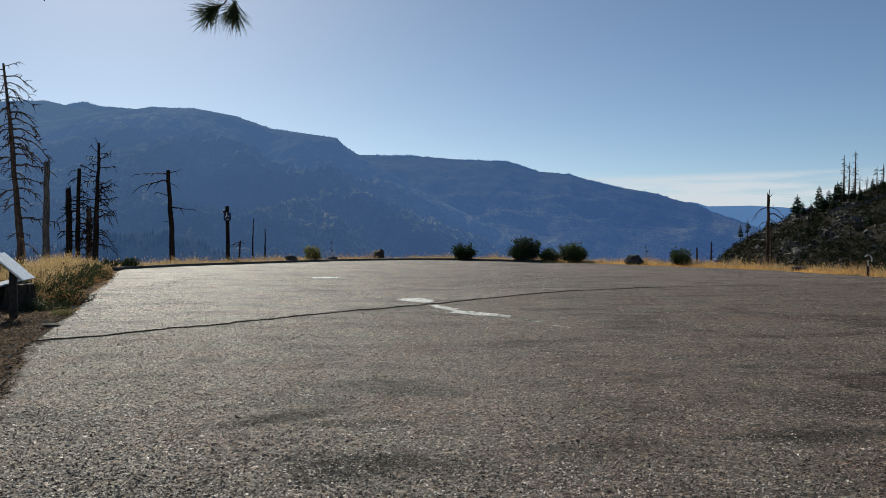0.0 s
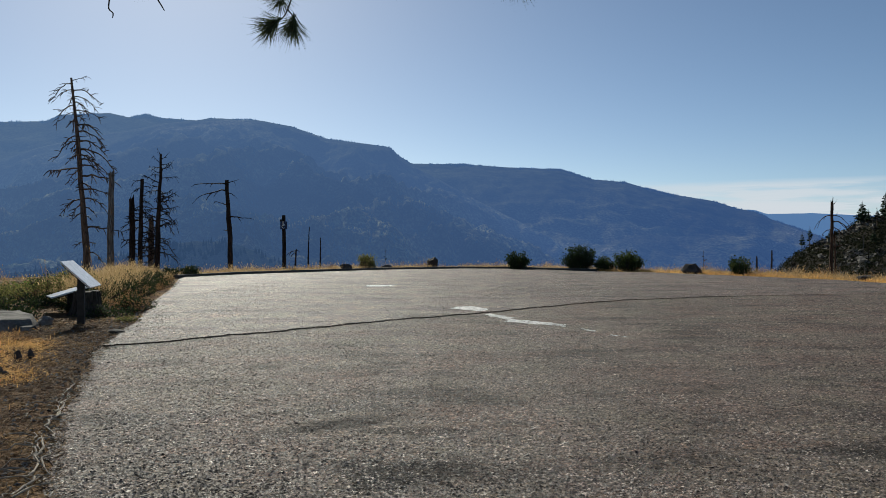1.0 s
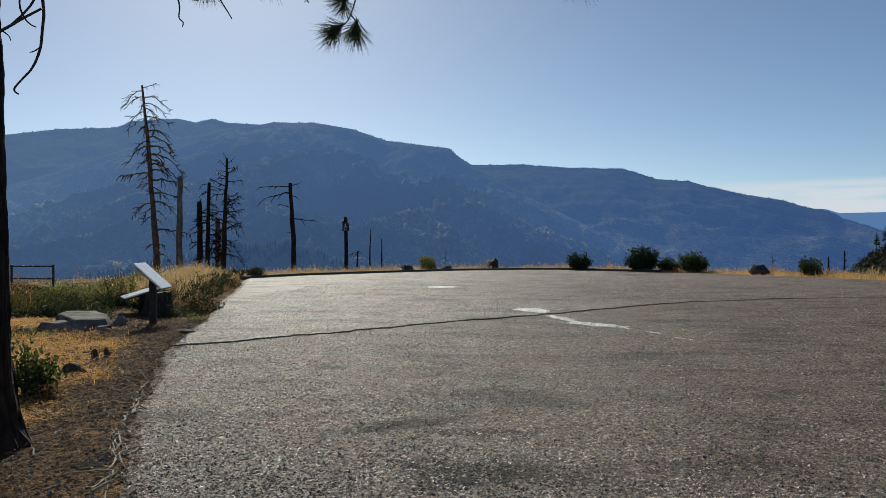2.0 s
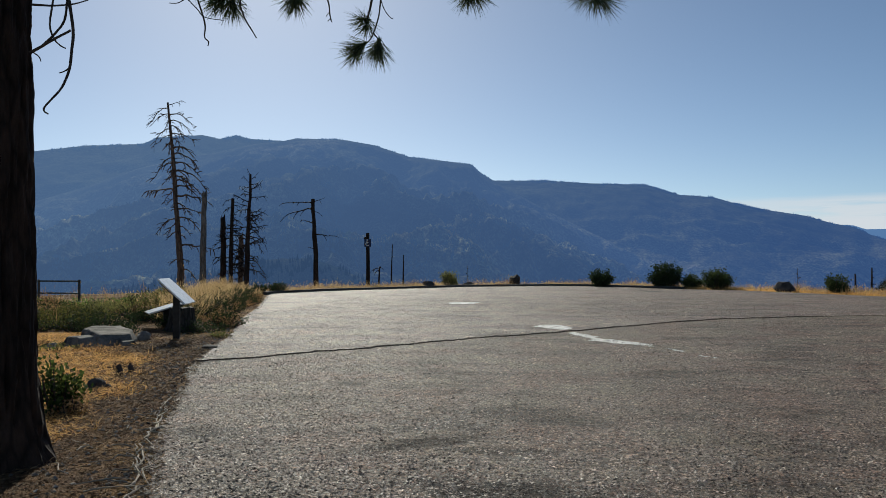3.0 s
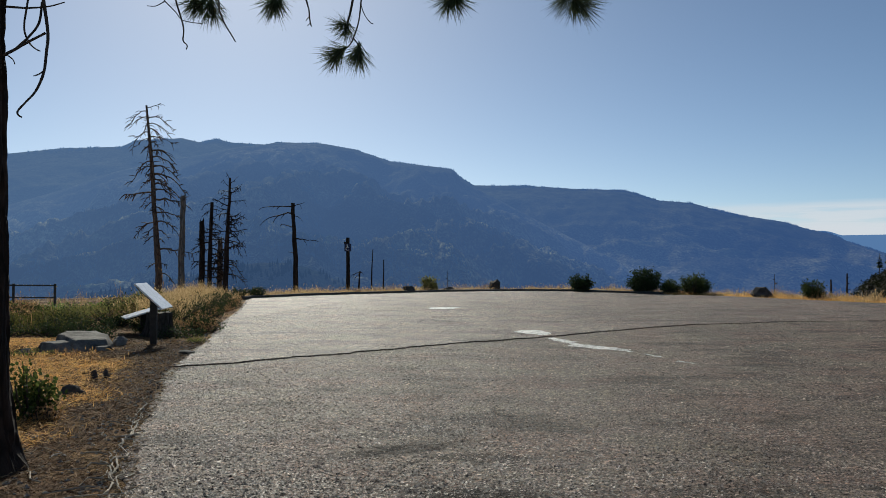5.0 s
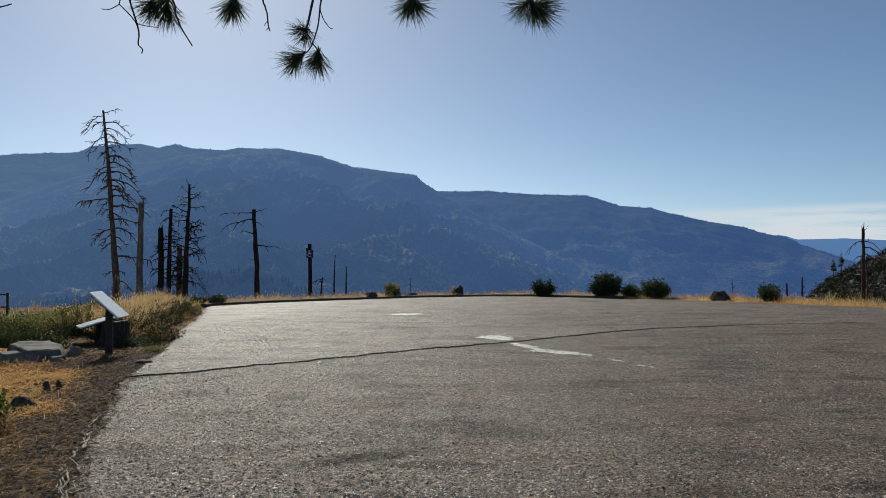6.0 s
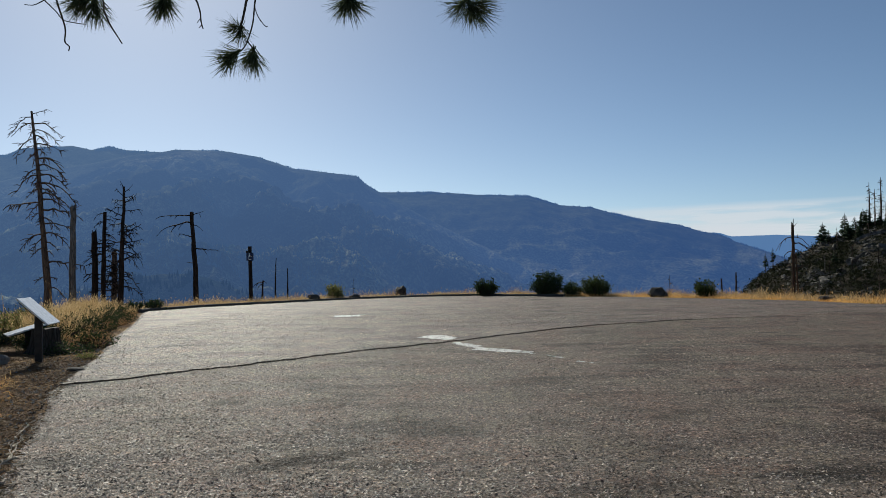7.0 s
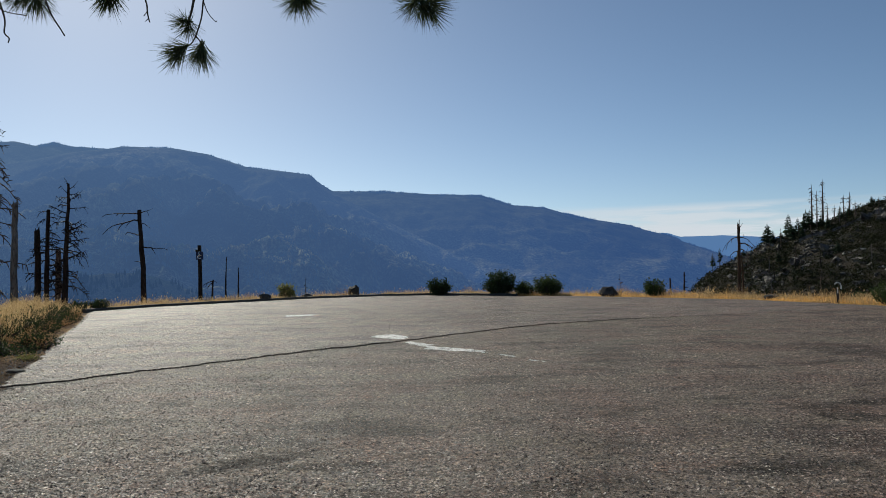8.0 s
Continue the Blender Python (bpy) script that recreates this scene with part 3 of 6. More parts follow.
# a later layer of asphalt over the far half, its lip facing the viewer
LIP = [(-5.70, 11.26), (-4.35, 12.77), (-3.04, 14.22), (-2.02, 15.58), (-0.29, 17.22), (0.87, 18.73), (2.0, 20.1), (3.25, 21.36), (5.85, 22.9), (9.56, 24.3), (13.0, 25.3), (16.2, 26.2)]


def overlay_z(x, y):
    return 0.017 * (1 - smooth01(2.0, 11.0, x)) + 0.004


lip = dense(LIP, 0.045, 0.13, 4, closed=False)
far_edge = [(15.5, 28.1), (13.9, 33.8), (11.1, 37.9), (7.95, 42.1), (5.35, 43.3), (3.55, 44.7), (0.9, 47.1), (-2.1, 47.3), (-5.85, 45.3), (-8.95, 41.95), (-12.12, 38.0), (-13.7, 34.5), (-13.1, 32.6)]
left_edge = dense([(-13.1, 32.6), (-10.5, 25.5), (-8.9, 20.6), (-6.95, 15.2), (-5.75, 11.4)], 0.15, 0.08, 7, closed=False)
me = slab_mesh("asphalt_overlay", lip + far_edge[:-1] + left_edge, overlay_z, 0.05)
me.materials.append(OVERLAY)
tagged(new("asphalt_overlay", me), "thin upper layer of grey asphalt with a broken lip", "asphalt", "", "structure")

# ---- stone chips standing proud of the asphalt ----
gen = np.random.default_rng(12)
count, coarse = 325000, 52000
az = np.radians(gen.uniform(-41, 34, count + coarse))
rad = np.concatenate([4.1 * (34.0 / 4.1) ** gen.uniform(0, 1, count), 10.0 + 27.0 * gen.uniform(0, 1, coarse) ** 0.8])
big = np.arange(count + coarse) >= count
count += coarse
px, py = rad * np.sin(az), rad * np.cos(az)
ragged = sorted((y, x) for x, y in near_edge)
keep = px > np.interp(py, [p[0] for p in ragged], [p[1] for p in ragged]) + 0.015
keep &= (py < 20.6) | (px > np.interp(py, [20.6, 25.5, 32.6], [-8.9, -10.5, -13.1]) + 0.05)
lip_y = np.interp(px, [p[0] for p in LIP], [p[1] for p in LIP])
near_lip = np.abs(py - lip_y) < 0.06
for sx, sy, turn, a, b, strength in STAINS:
    ca, sa = math.cos(radians(turn)), math.sin(radians(turn))
    du = ((px - sx) * ca + (py - sy) * sa) / a
    dv = (-(px - sx) * sa + (py - sy) * ca) / b
    reach = np.hypot(du, dv) + 0.35 * np.sin(px * 7.0 + sy * 3) * np.sin(py * 5.0 + sx * 3) + gen.normal(0, 0.22, count)
    keep &= ~((reach < 0.95) & (gen.random(count) < strength * 0.85))
keep &= ~near_lip & (gen.random(count) < np.clip((38 - rad) / 12, 0, 1))
px, py, lip_y, big = px[keep], py[keep], lip_y[keep], big[keep]
count = len(px)
over = py > lip_y
tap = np.clip((px - 2.0) / 9.0, 0, 1)
pz = np.where(over, 0.017 * (1 - tap * tap * (3 - 2 * tap)) + 0.004, 0.0) - 0.001
size = np.where(big, gen.uniform(0.012, 0.024, count), gen.uniform(0.0055, 0.014, count) * np.where(gen.random(count) < 0.10, 1.35, 1.0))
high = size * gen.uniform(0.15, 0.75, count)
spin = gen.uniform(0, 6.283, count)
verts = np.zeros((count, 5, 3))
for k in range(4):
    a = spin + k * 1.5708 + gen.uniform(-0.4, 0.4, count)
    s = size * gen.uniform(0.7, 1.35, count)
    verts[:, k] = np.stack([px + s * np.cos(a), py + s * np.sin(a), pz], 1)
verts[:, 4] = np.stack([px + size * gen.uniform(-0.6, 0.6, count), py + size * gen.uniform(-0.6, 0.6, count), pz + high], 1)
base = (np.arange(count) * 5)[:, None, None]
tri = base + np.array([[0, 1, 4], [1, 2, 4], [2, 3, 4], [3, 0, 4]])[None]
chips = bpy.data.meshes.new("asphalt_chips")
chips.from_pydata(verts.reshape(-1, 3).tolist(), [], tri.reshape(-1, 3).tolist())
chips.materials.append(CHIPS)
tagged(new("asphalt_chips", chips), "small grey stone chips bedded in the asphalt", "stone chips", "", "stuff")

# ---- worn road markings ----
def marking(outline, lift, seed):
    pts = dense(outline, 0.025, 0.15, seed)
    me = slab_mesh("road_marking", pts, lambda x, y: overlay_z(x, y) * lift + 0.004, 0.003)
    me.materials.append(PAINT)
    return tagged(new("road_marking", me), "worn white paint marking on grey asphalt", "marking", "road markings", "structure")


marking([(-1.08, 18.25), (-0.35, 17.55), (-0.27, 18.05), (-0.6, 18.9), (-0.85, 18.85)], 1, 11)
marking([(-0.24, 17.05), (0.15, 15.95), (0.35, 15.75), (0.22, 16.35), (-0.12, 17.15)], 0, 12)
marking([(0.14, 15.55), (0.75, 14.95), (1.24, 14.55), (1.27, 14.95), (0.75, 15.6), (0.3, 15.9)], 0, 13)
marking([(1.42, 14.15), (1.66, 13.8), (1.70, 13.95), (1.45, 14.35)], 0, 14)
marking([(1.78, 13.2), (2.05, 12.95), (2.12, 13.1), (1.86, 13.38)], 0, 15)
marking([(-4.5, 27.3), (-3.6, 27.5), (-3.55, 28.5), (-4.45, 28.2)], 1, 16)

# ---- kerb round the far edge ----
KERB_LINE = [(-13.75, 34.0), (-13.7, 34.8), (-12.2, 38.1), (-9.0, 42.1), (-5.9, 45.5), (-2.1, 47.5), (0.9, 47.3), (3.6, 44.9), (5.3, 43.6)]
sh = Shell()
line = dense(KERB_LINE, 0.5, 0.05, 3, closed=False)
sect = [(0.0, -0.08), (0.02, 0.06), (0.05, 0.095), (0.19, 0.10), (0.25, 0.08), (0.28, -0.08)]
ring = []
for i, (x, y) in enumerate(line):
    a, b = Vector(line[max(i - 1, 0)]), Vector(line[min(i + 1, len(line) - 1)])
    out = Vector((-(b - a).y, (b - a).x)).normalized()
    up = 1 + 0.12 * noise.noise(Vector((x, y, 2)))
    ring.append([(x + out.x * s, y + out.y * s, 0.03 + h * up) for s, h in sect])
k = len(sect)
sh.v = [p for r in ring for p in r]
sh.f = [(i * k + j, i * k + j + 1, (i + 1) * k + j + 1, (i + 1) * k + j) for i in range(len(ring) - 1) for j in range(k - 1)]
sh.f += [tuple(range(k)), tuple((len(ring) - 1) * k + j for j in range(k - 1, -1, -1))]
setting("kerb", sh, KERB, "low dark asphalt kerb along the edge of the lot", "kerb")


# ---- distance: ranges across the valley ----
def heights(line, az):
    return float(np.interp(az, [p[0] for p in line], [p[1] for p in line]))


class Range:
    """Mountain side in polar strips round the overlook; line: azimuth and elevation of its crest in degrees."""

    def __init__(self, line, r_base, r_crest, z_base, gully, power, jag, seed):
        self.line, self.rb, self.rc, self.zb = line, r_base, r_crest, z_base
        self.gully, self.power, self.jag, self.seed = gully, power, jag, seed

    def at(self, az, s):
        r = self.rb + (self.rc - self.rb) * s
        x, y = r * math.sin(radians(az)), r * math.cos(radians(az))
        top = EYE + self.rc * math.tan(radians(heights(self.line, az) + self.jag * noise.noise(Vector((az * 1.7, self.seed, 0)))))
        p = Vector((x, y, 0)) * (2.2 / self.rc)
        ridge = 1 - abs(noise.fractal(p * 2.6 + Vector((self.seed, 0, 0)), 0.8, 2.1, 6)) * 2
        q = min(s, 1.0)
        z = self.zb + (top - self.zb) * q ** self.power + self.gully * ridge * 4 * q * (1 - q) * 0.5
        limit = EYE + r * (top - EYE) / self.rc
        z = min(z, limit - 0.02 * self.rc * (1 - q) * 0.1)
        if s > 1:
            z = top - (s - 1) * 0.35 * self.rc
        return (x, y, z)

    def build(self, name, az0, az1, step, rings, material, label):
        shell = Shell()
        azs = list(np.arange(az0, az1 + step / 2, step))
        ss = list(np.linspace(0, 1, rings)) + [1.05, 1.1]
        shell.v = [self.at(float(a), float(s)) for a in azs for s in ss]
        m = len(ss)
        shell.f = [(i * m + j, (i + 1) * m + j, (i + 1) * m + j + 1, i * m + j + 1) for i in range(len(azs) - 1) for j in range(m - 1)]
        return setting(name, shell, material, label, "mountain", smooth=True)

    def woods(self, name, count, az0, az1, s0, s1, tall, material, label, seed, bias=1.0):
        rng = random.Random(seed)
        shell = Shell()
        while count > 0:
            az, s = rng.uniform(az0, az1), s0 + (s1 - s0) * rng.random() ** bias
            if noise.noise(Vector((az * 0.6, s * 7, seed))) + 0.7 * noise.noise(Vector((az * 2.3, s * 26, seed))) < rng.uniform(-0.2, 0.5):
                continue
            count -= 1
            x, y, z = self.at(az, s)
            h = tall * rng.uniform(0.5, 1.15)
            r = h * rng.uniform(0.16, 0.26)
            t0 = rng.random() * 6
            ring = [(x + r * math.cos(t0 + k * 1.2566), y + r * math.sin(t0 + k * 1.2566), z - 0.05 * h) for k in range(5)]
            shell.add(ring + [(x, y, z + h)], [(k, (k + 1) % 5, 5) for k in range(5)])
        return setting(name, shell, material, label, "forest", "stuff")


LINE_A = [(-75, 5.0), (-50, 5.9), (-40, 6.6), (-36.6, 6.92), (-33.5, 7.46), (-30.05, 7.75), (-29.17, 8.22), (-26.26, 8.52), (-25.14, 8.3), (-24.01, 8.57), (-23.06, 8.37),
          (-20.75, 8.31), (-19.98, 8.50), (-16.83, 8.50), (-14.43, 8.13), (-12.02, 7.34), (-8.8, 6.97), (-7.5, 6.78), (-7.2, 6.45), (-6.78, 6.14), (-5.98, 5.65), (-2.38, 5.62),
          (0.77, 5.38), (4.62, 5.2), (6.87, 4.45), (9.0, 4.25), (10.18, 3.86), (12.5, 3.28), (14.78, 2.86), (16.28, 2.34), (17.57, 2.06), (18.48, 1.57), (19.92, 1.05),
          (21.33, 0.5), (24, -0.6), (30, -3)]
LINE_B = [(-75, 1.5), (-45, 2.2), (-36.6, 3.71), (-33.15, 4.95), (-30.4, 6.1), (-27.17, 7.0), (-25.4, 7.35), (-23.0, 8.0), (-21.5, 8.2), (-19.98, 8.45), (-16.83, 8.46), (-14.43, 8.09), (-12.02, 7.30),
          (-8.8, 6.93), (-7.5, 6.77), (-7.2, 6.4), (-6.78, 6.08), (-5.98, 5.5), (-4.0, 4.5), (-2.0, 3.4), (0.5, 2.1), (3.0, 0.9), (6, -0.6), (12, -2.6), (20, -4)]
LINE_C = [(-40, -3.0), (-30, -1.6), (-26, -0.9), (-23.0, -0.16), (-21.3, 0.1), (-19.1, 0.15), (-17.3, -0.35), (-15.1, -1.4), (-12, -2.6), (-5, -4.5)]
LINE_F = [(8, 1.5), (14, 1.9), (16.4, 2.16), (16.84, 2.26), (17.5, 2.18), (18.2, 1.93), (20.98, 1.95), (23.4, 1.78), (26, 1.67), (35, 1.5), (60, 1.2)]
range_a = Range(LINE_A, 2200, 4300, -330, 90, 0.85, 0.02, 3)
range_b = Range(LINE_B, 1100, 3200, -330, 190, 0.88, 0.02, 8)
range_c = Range(LINE_C, 480, 760, -170, 14, 0.7, 0.1, 14)
range_f = Range(LINE_F, 4300, 4700, -330, 20, 0.8, 0.02, 21)
range_a.build("mountain_back", -75, 30, 0.16, 60, MOUNT_A, "wooded mountain range behind the valley, blue haze put into its colour")
range_b.build("mountain_front", -75, 20, 0.14, 90, MOUNT_B, "forested mountain spur across the valley, blue haze put into its colour")
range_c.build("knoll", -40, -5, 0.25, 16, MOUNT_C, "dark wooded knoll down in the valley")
range_f.build("mountain_far", 8, 60, 0.25, 8, MOUNT_F, "far mountain ridge at the horizon, pale blue haze put into its colour")
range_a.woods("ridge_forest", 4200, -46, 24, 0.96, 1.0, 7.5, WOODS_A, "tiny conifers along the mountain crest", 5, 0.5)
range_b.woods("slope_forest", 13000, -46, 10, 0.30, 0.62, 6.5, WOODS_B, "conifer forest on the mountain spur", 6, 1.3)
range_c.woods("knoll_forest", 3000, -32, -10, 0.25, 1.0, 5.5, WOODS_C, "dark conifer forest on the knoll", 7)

# thin cloud low in the sky, beyond the last ridge
sh = Shell()
n = 40
sh.v = [(4950 * math.sin(radians(a)), 4950 * math.cos(radians(a)), EYE + 4950 * math.tan(radians(e))) for e in (0.5, 5.0) for a in np.linspace(4, 62, n)]
sh.f = [(i, i + 1, n + i + 1, n + i) for i in range(n - 1)]
cl = setting("backdrop_cloud", sh, CLOUD, "thin white streaks of cloud over the ridge", "cloud")
uv = cl.data.uv_layers.new(name="UVMap")
for poly in cl.data.polygons:
    for li in poly.loop_indices:
        vi = cl.data.loops[li].vertex_index
        uv.data[li].uv = ((vi % n) / (n - 1), vi // n)


# ---- rocky hill beside the overlook ----
LINE_H = [(15, -9), (17.6, -4.2), (18.95, -1.65), (19.89, -0.7), (21.2, 0.03), (23.0, 1.0), (23.74, 1.5), (24.98, 1.78), (26.08, 2.35), (26.92, 2.55), (27.74, 2.8),
          (28.79, 3.25), (29.72, 3.65), (30.7, 3.88), (34, 4.4), (40, 5.0), (50, 5.2), (65, 4.0)]
hill = Range(LINE_H, 95, 250, -30, 2.5, 0.8, 0.10, 31)
HILL = rough_mat("brushy_slope", (0.008, 0.009, 0.006), (0.034, 0.024, 0.015), 0.22, 1.9, 0.95, 0.9, 0.5, spec=0.1)
hill.build("hill", 15, 65, 0.35, 36, HILL, "dark brushy rocky hillside beside the overlook")

rocks = [rock_mesh("boulder_shape", 40 + i, (1, 0.8, 0.85), 2.2, level=2) for i in range(6)]
rng = random.Random(17)


def rocky(az, s):
    return noise.noise(Vector((az * 0.55, s * 8, 3))) + 0.5 * noise.noise(Vector((az * 1.7, s * 22, 6)))


n_rock = 0
while n_rock < 290:
    az, s = rng.uniform(18.8, 34), rng.uniform(0.2, 0.98)
    if rocky(az, s) < (0.05 if n_rock < 200 else -0.25):
        continue
    x, y, z = hill.at(az, s)
    k = rng.uniform(0.35, 1.0) * (2.2 if rng.random() < 0.10 else 1)
    ob = part("boulder", rocks[n_rock % 6], OUTCROP)
    ob.matrix_basis = pose(x, y, z - 0.35 * k, rng.uniform(-30, 30), rng.uniform(-35, 35), rng.uniform(0, 360)) @ Matrix.Diagonal((k * rng.uniform(0.9, 1.9), k, k * rng.uniform(0.7, 1.25), 1))
    tagged(ob, "pale grey weathered boulder on the brushy hillside", "boulder", "hillside boulders")
    n_rock += 1

# broken stone scattered thickly towards the hill's foot and edge
sh = Shell()
n_bit = 0
while n_bit < 1300:
    az, s = (rng.uniform(18.2, 34), rng.uniform(0.15, 0.98)) if n_bit > 500 else (rng.uniform(18.2, 24.5), rng.uniform(0.5, 1.0))
    if rocky(az, s) < rng.uniform(-0.3, 0.15):
        continue
    n_bit += 1
    c = Vector(hill.at(az, s))
    k = rng.uniform(0.15, 0.55)
    pts = [c + Vector((rng.gauss(0, 1) * k, rng.gauss(0, 1) * k, abs(rng.gauss(0, 0.8)) * k)) for _ in range(6)]
    sh.add(pts, [(0, 1, 2), (0, 2, 3), (0, 3, 4), (1, 2, 5), (2, 3, 5), (3, 4, 5), (0, 1, 4), (1, 4, 5)])
setting("hill_rubble", sh, OUTCROP, "broken grey stone scattered over the hillside", "rubble", "stuff")

sh = Shell()
n_brush = 0
while n_brush < 12500:
    az, s = rng.uniform(17.5, 40), rng.uniform(0.08, 1.0)
    if rocky(az, s) > rng.uniform(-0.02, 0.55):
        continue
    n_brush += 1
    x, y, z = hill.at(az, s)
    k = rng.uniform(0.35, 1.25)
    for j in range(14):
        c = Vector((x + rng.gauss(0, 0.5) * k, y + rng.gauss(0, 0.5) * k, z + abs(rng.gauss(0.25, 0.3)) * k))
        a, b = (Vector((rng.gauss(0, 1), rng.gauss(0, 1), rng.gauss(0, 1))).normalized() * 0.26 * k for _ in range(2))
        sh.add([c - a, c + b, c + a], [(0, 1, 2)])
setting("hill_brush", sh, leaf_mat("hill_brush_leaf", (0.014, 0.021, 0.010), (0.045, 0.044, 0.021), 0.12, 0.9, 0.05), "dark green and brown brush covering the hillside", "brush", "stuff")
sh = Shell()
for i in range(9):
    az = 25.6 + i * 0.55
    for s0 in (0.865,):
        (x1, y1, z1), (x2, y2, z2) = hill.at(az, s0), hill.at(az + 0.55, s0)
        a, b = Vector((x1, y1, z1 + 0.3)), Vector((x2, y2, z2 + 0.3))
        sh.add([a, b, b + Vector((0, 0.6, 0.7)), a + Vector((0, 0.6, 0.7))], [(0, 1, 2, 3)])
setting("hill_track", sh, OUTCROP, "pale cut of a dirt track across the hillside", "track")


def conifer(name, h, seed, label, thin=1.0, bare=0.10):
    """Young fir: trunk and a crown of drooping sprays."""
    rng = random.Random(seed)
    t = thing(name, 0, 0, 0, 0, label, "conifer", "hillside conifers")
    s = Shell()
    tube(s, [(0, 0, -0.5), (0.02 * h, 0, h * 0.5), (0.01 * h, 0.01 * h, h)], [0.022 * h, 0.014 * h, 0.003 * h], 6)
    part("trunk", s, BROWN_SNAG, t)
    s = Shell()
    z = bare * h
    while z < 0.98 * h:
        f = 1 - z / h
        reach = h * 0.21 * min(f, 0.75 - 0.6 * max(0.0, f - 0.55)) ** 0.75 * thin * rng.uniform(0.65, 1.25)
        for k in range(10):
            if rng.random() < 0.3:
                continue
            th = rng.uniform(0, 6.283)
            r = reach * rng.uniform(0.6, 1.15)
            o = Vector((math.cos(th), math.sin(th), 0))
            sd = Vector((-o.y, o.x, 0)) * r * 0.33
            b, m, e = Vector((0, 0, z)), o * r * 0.55 + Vector((0, 0, z - 0.05 * r)), o * r + Vector((0, 0, z - 0.32 * r))
            s.add([b, m + sd, e, m - sd, m - sd * 0.4 - Vector((0, 0, 0.28 * r)), m + sd * 0.4 - Vector((0, 0, 0.25 * r))],
                  [(0, 1, 3), (1, 2, 3), (0, 4, 2), (0, 5, 2)])
        z += h * 0.035
    part("crown", s, FIR, t)
    return t


def snag(name, x, y, z_top, lean, r0, material, label, branches, seed, sides=9, r_top=0.25, group="burnt snags", split=False, far=1.0, fine=1.0):
    """Dead standing tree. branches: (share of height, azimuth, length, droop, lift, twigs)."""
    rng = random.Random(seed)
    x, y, z_top, lean, r0 = x * far, y * far, EYE + (z_top - EYE) * far, lean * far, r0 * far
    zb = ground_z(x, y) - 0.15
    h = z_top - zb
    t = thing(name, x, y, zb, 0, label, "dead tree", group)

    def axis(s):
        bow = math.sin(math.pi * s) * 0.02 * h * (1 if seed % 2 else -1)
        return Vector((lean * s + bow * 0.4, 0.3 * lean * s, h * s))

    s = Shell()
    ss = [i / 14 for i in range(15)]
    tube(s, [axis(q) + Vector((rng.uniform(-1, 1), rng.uniform(-1, 1), 0)) * r0 * 0.12 for q in ss],
         [r0 * (1 - q * (1 - r_top)) * (1.25 if q == 0 else 1) for q in ss], sides, wob=0.10, rng=rng)
    if split:
        tip = axis(1.0)
        for dx, dz in ((-0.5, 0.16), (0.6, 0.30), (0.1, 0.1)):
            tube(s, [tip + Vector((dx * r0 * 0.3, 0, -0.2)), tip + Vector((dx * r0 * 0.9, 0, dz))], [r0 * r_top * 0.6, 0.012], 5)
    part("trunk", s, material, t)
    full = h
    for q, az, length, droop, lift, twigs in branches:
        length *= far
        # shares of height count from the old foot, 0.4 m under the lot
        q = 1 - (1 - q) * (z_top + 0.4) / full if far > 1 else q
        s = Shell()
        o = Vector((math.sin(radians(az)), math.cos(radians(az)), 0))
        p0 = axis(q) + o * r0 * (1 - q) * 0.4
        pts, rad = [], []
        rb = (0.032 + 0.016 * length) * (0.75 if q > 0.85 else 1) * fine
        for i in range(8):
            u = i / 7
            zz = lift * length * u - droop * length * u * u + rng.uniform(-1, 1) * 0.03 * length * (0 < i)
            side = Vector((-o.y, o.x, 0)) * rng.uniform(-1, 1) * 0.04 * length * (0 < i)
            pts.append(p0 + o * length * u * (1 - 0.12 * abs(droop) * u) + Vector((0, 0, zz)) + side)
            rad.append(rb * (1 - 0.72 * u))
        stem = tube(s, pts, rad, 5)
        for k in range(twigs):
            u = rng.uniform(0.2, 1.0)
            i = min(6, int(u * 7))
            b = pts[i].lerp(pts[i + 1], u * 7 - i)
            ln = min(length, 1.6) * rng.uniform(0.18, 0.42)
            w = (o * rng.uniform(0.1, 0.9) + Vector((-o.y, o.x, 0)) * rng.uniform(-0.8, 0.8) + Vector((0, 0, rng.uniform(-1.0, 0.35)))).normalized()
            m = b + w * ln * 0.55 + Vector((0, 0, -0.05 * ln))
            tube(s, [b, m, m + (w + Vector((0, 0, -0.5))).normalized() * ln * 0.5], [rb * 0.55, rb * 0.45, rb * 0.25], 4, join=stem + i * 5)
        part("branch", s, material, t)
    return t


# conifers and snags along the hill's crest
fir_a = conifer("fir_tree", 6.0, 3, "small dark green fir standing on the hill crest", 1.7)
fir_b = conifer("fir_tree", 6.0, 9, "small dark green fir standing on the hill crest", 1.4)
n_fir = 0
for az, s, h in [(23.75, 0.97, 6.4), (24.1, 0.95, 4.2), (24.6, 0.96, 3.0), (25.05, 0.97, 7.2), (25.25, 0.93, 5.0), (25.6, 0.96, 5.2), (26.1, 0.97, 6.0), (26.35, 0.96, 6.0),
                 (25.85, 0.9, 3.6), (27.0, 0.95, 4.4), (27.4, 0.92, 3.6), (21.9, 0.98, 2.6), (22.25, 0.98, 2.2), (28.1, 0.97, 4.0), (28.6, 0.95, 3.4), (24.4, 0.75, 3.4), (27.9, 0.7, 3.2), (29.9, 0.97, 3.2)]:
    x, y, z = hill.at(az, s)
    base = (fir_a, fir_b)[n_fir % 2]
    m = pose(x, y, z - 0.2, 0, 0, n_fir * 67) @ Matrix.Diagonal((h * 1.3 / 6.0, h * 1.3 / 6.0, h * 0.95 / 6.0, 1))
    if n_fir < 2:
        base.matrix_basis = m
    else:
        ob = copy_thing(base, m)
        ob.matrix_basis = m
    n_fir += 1


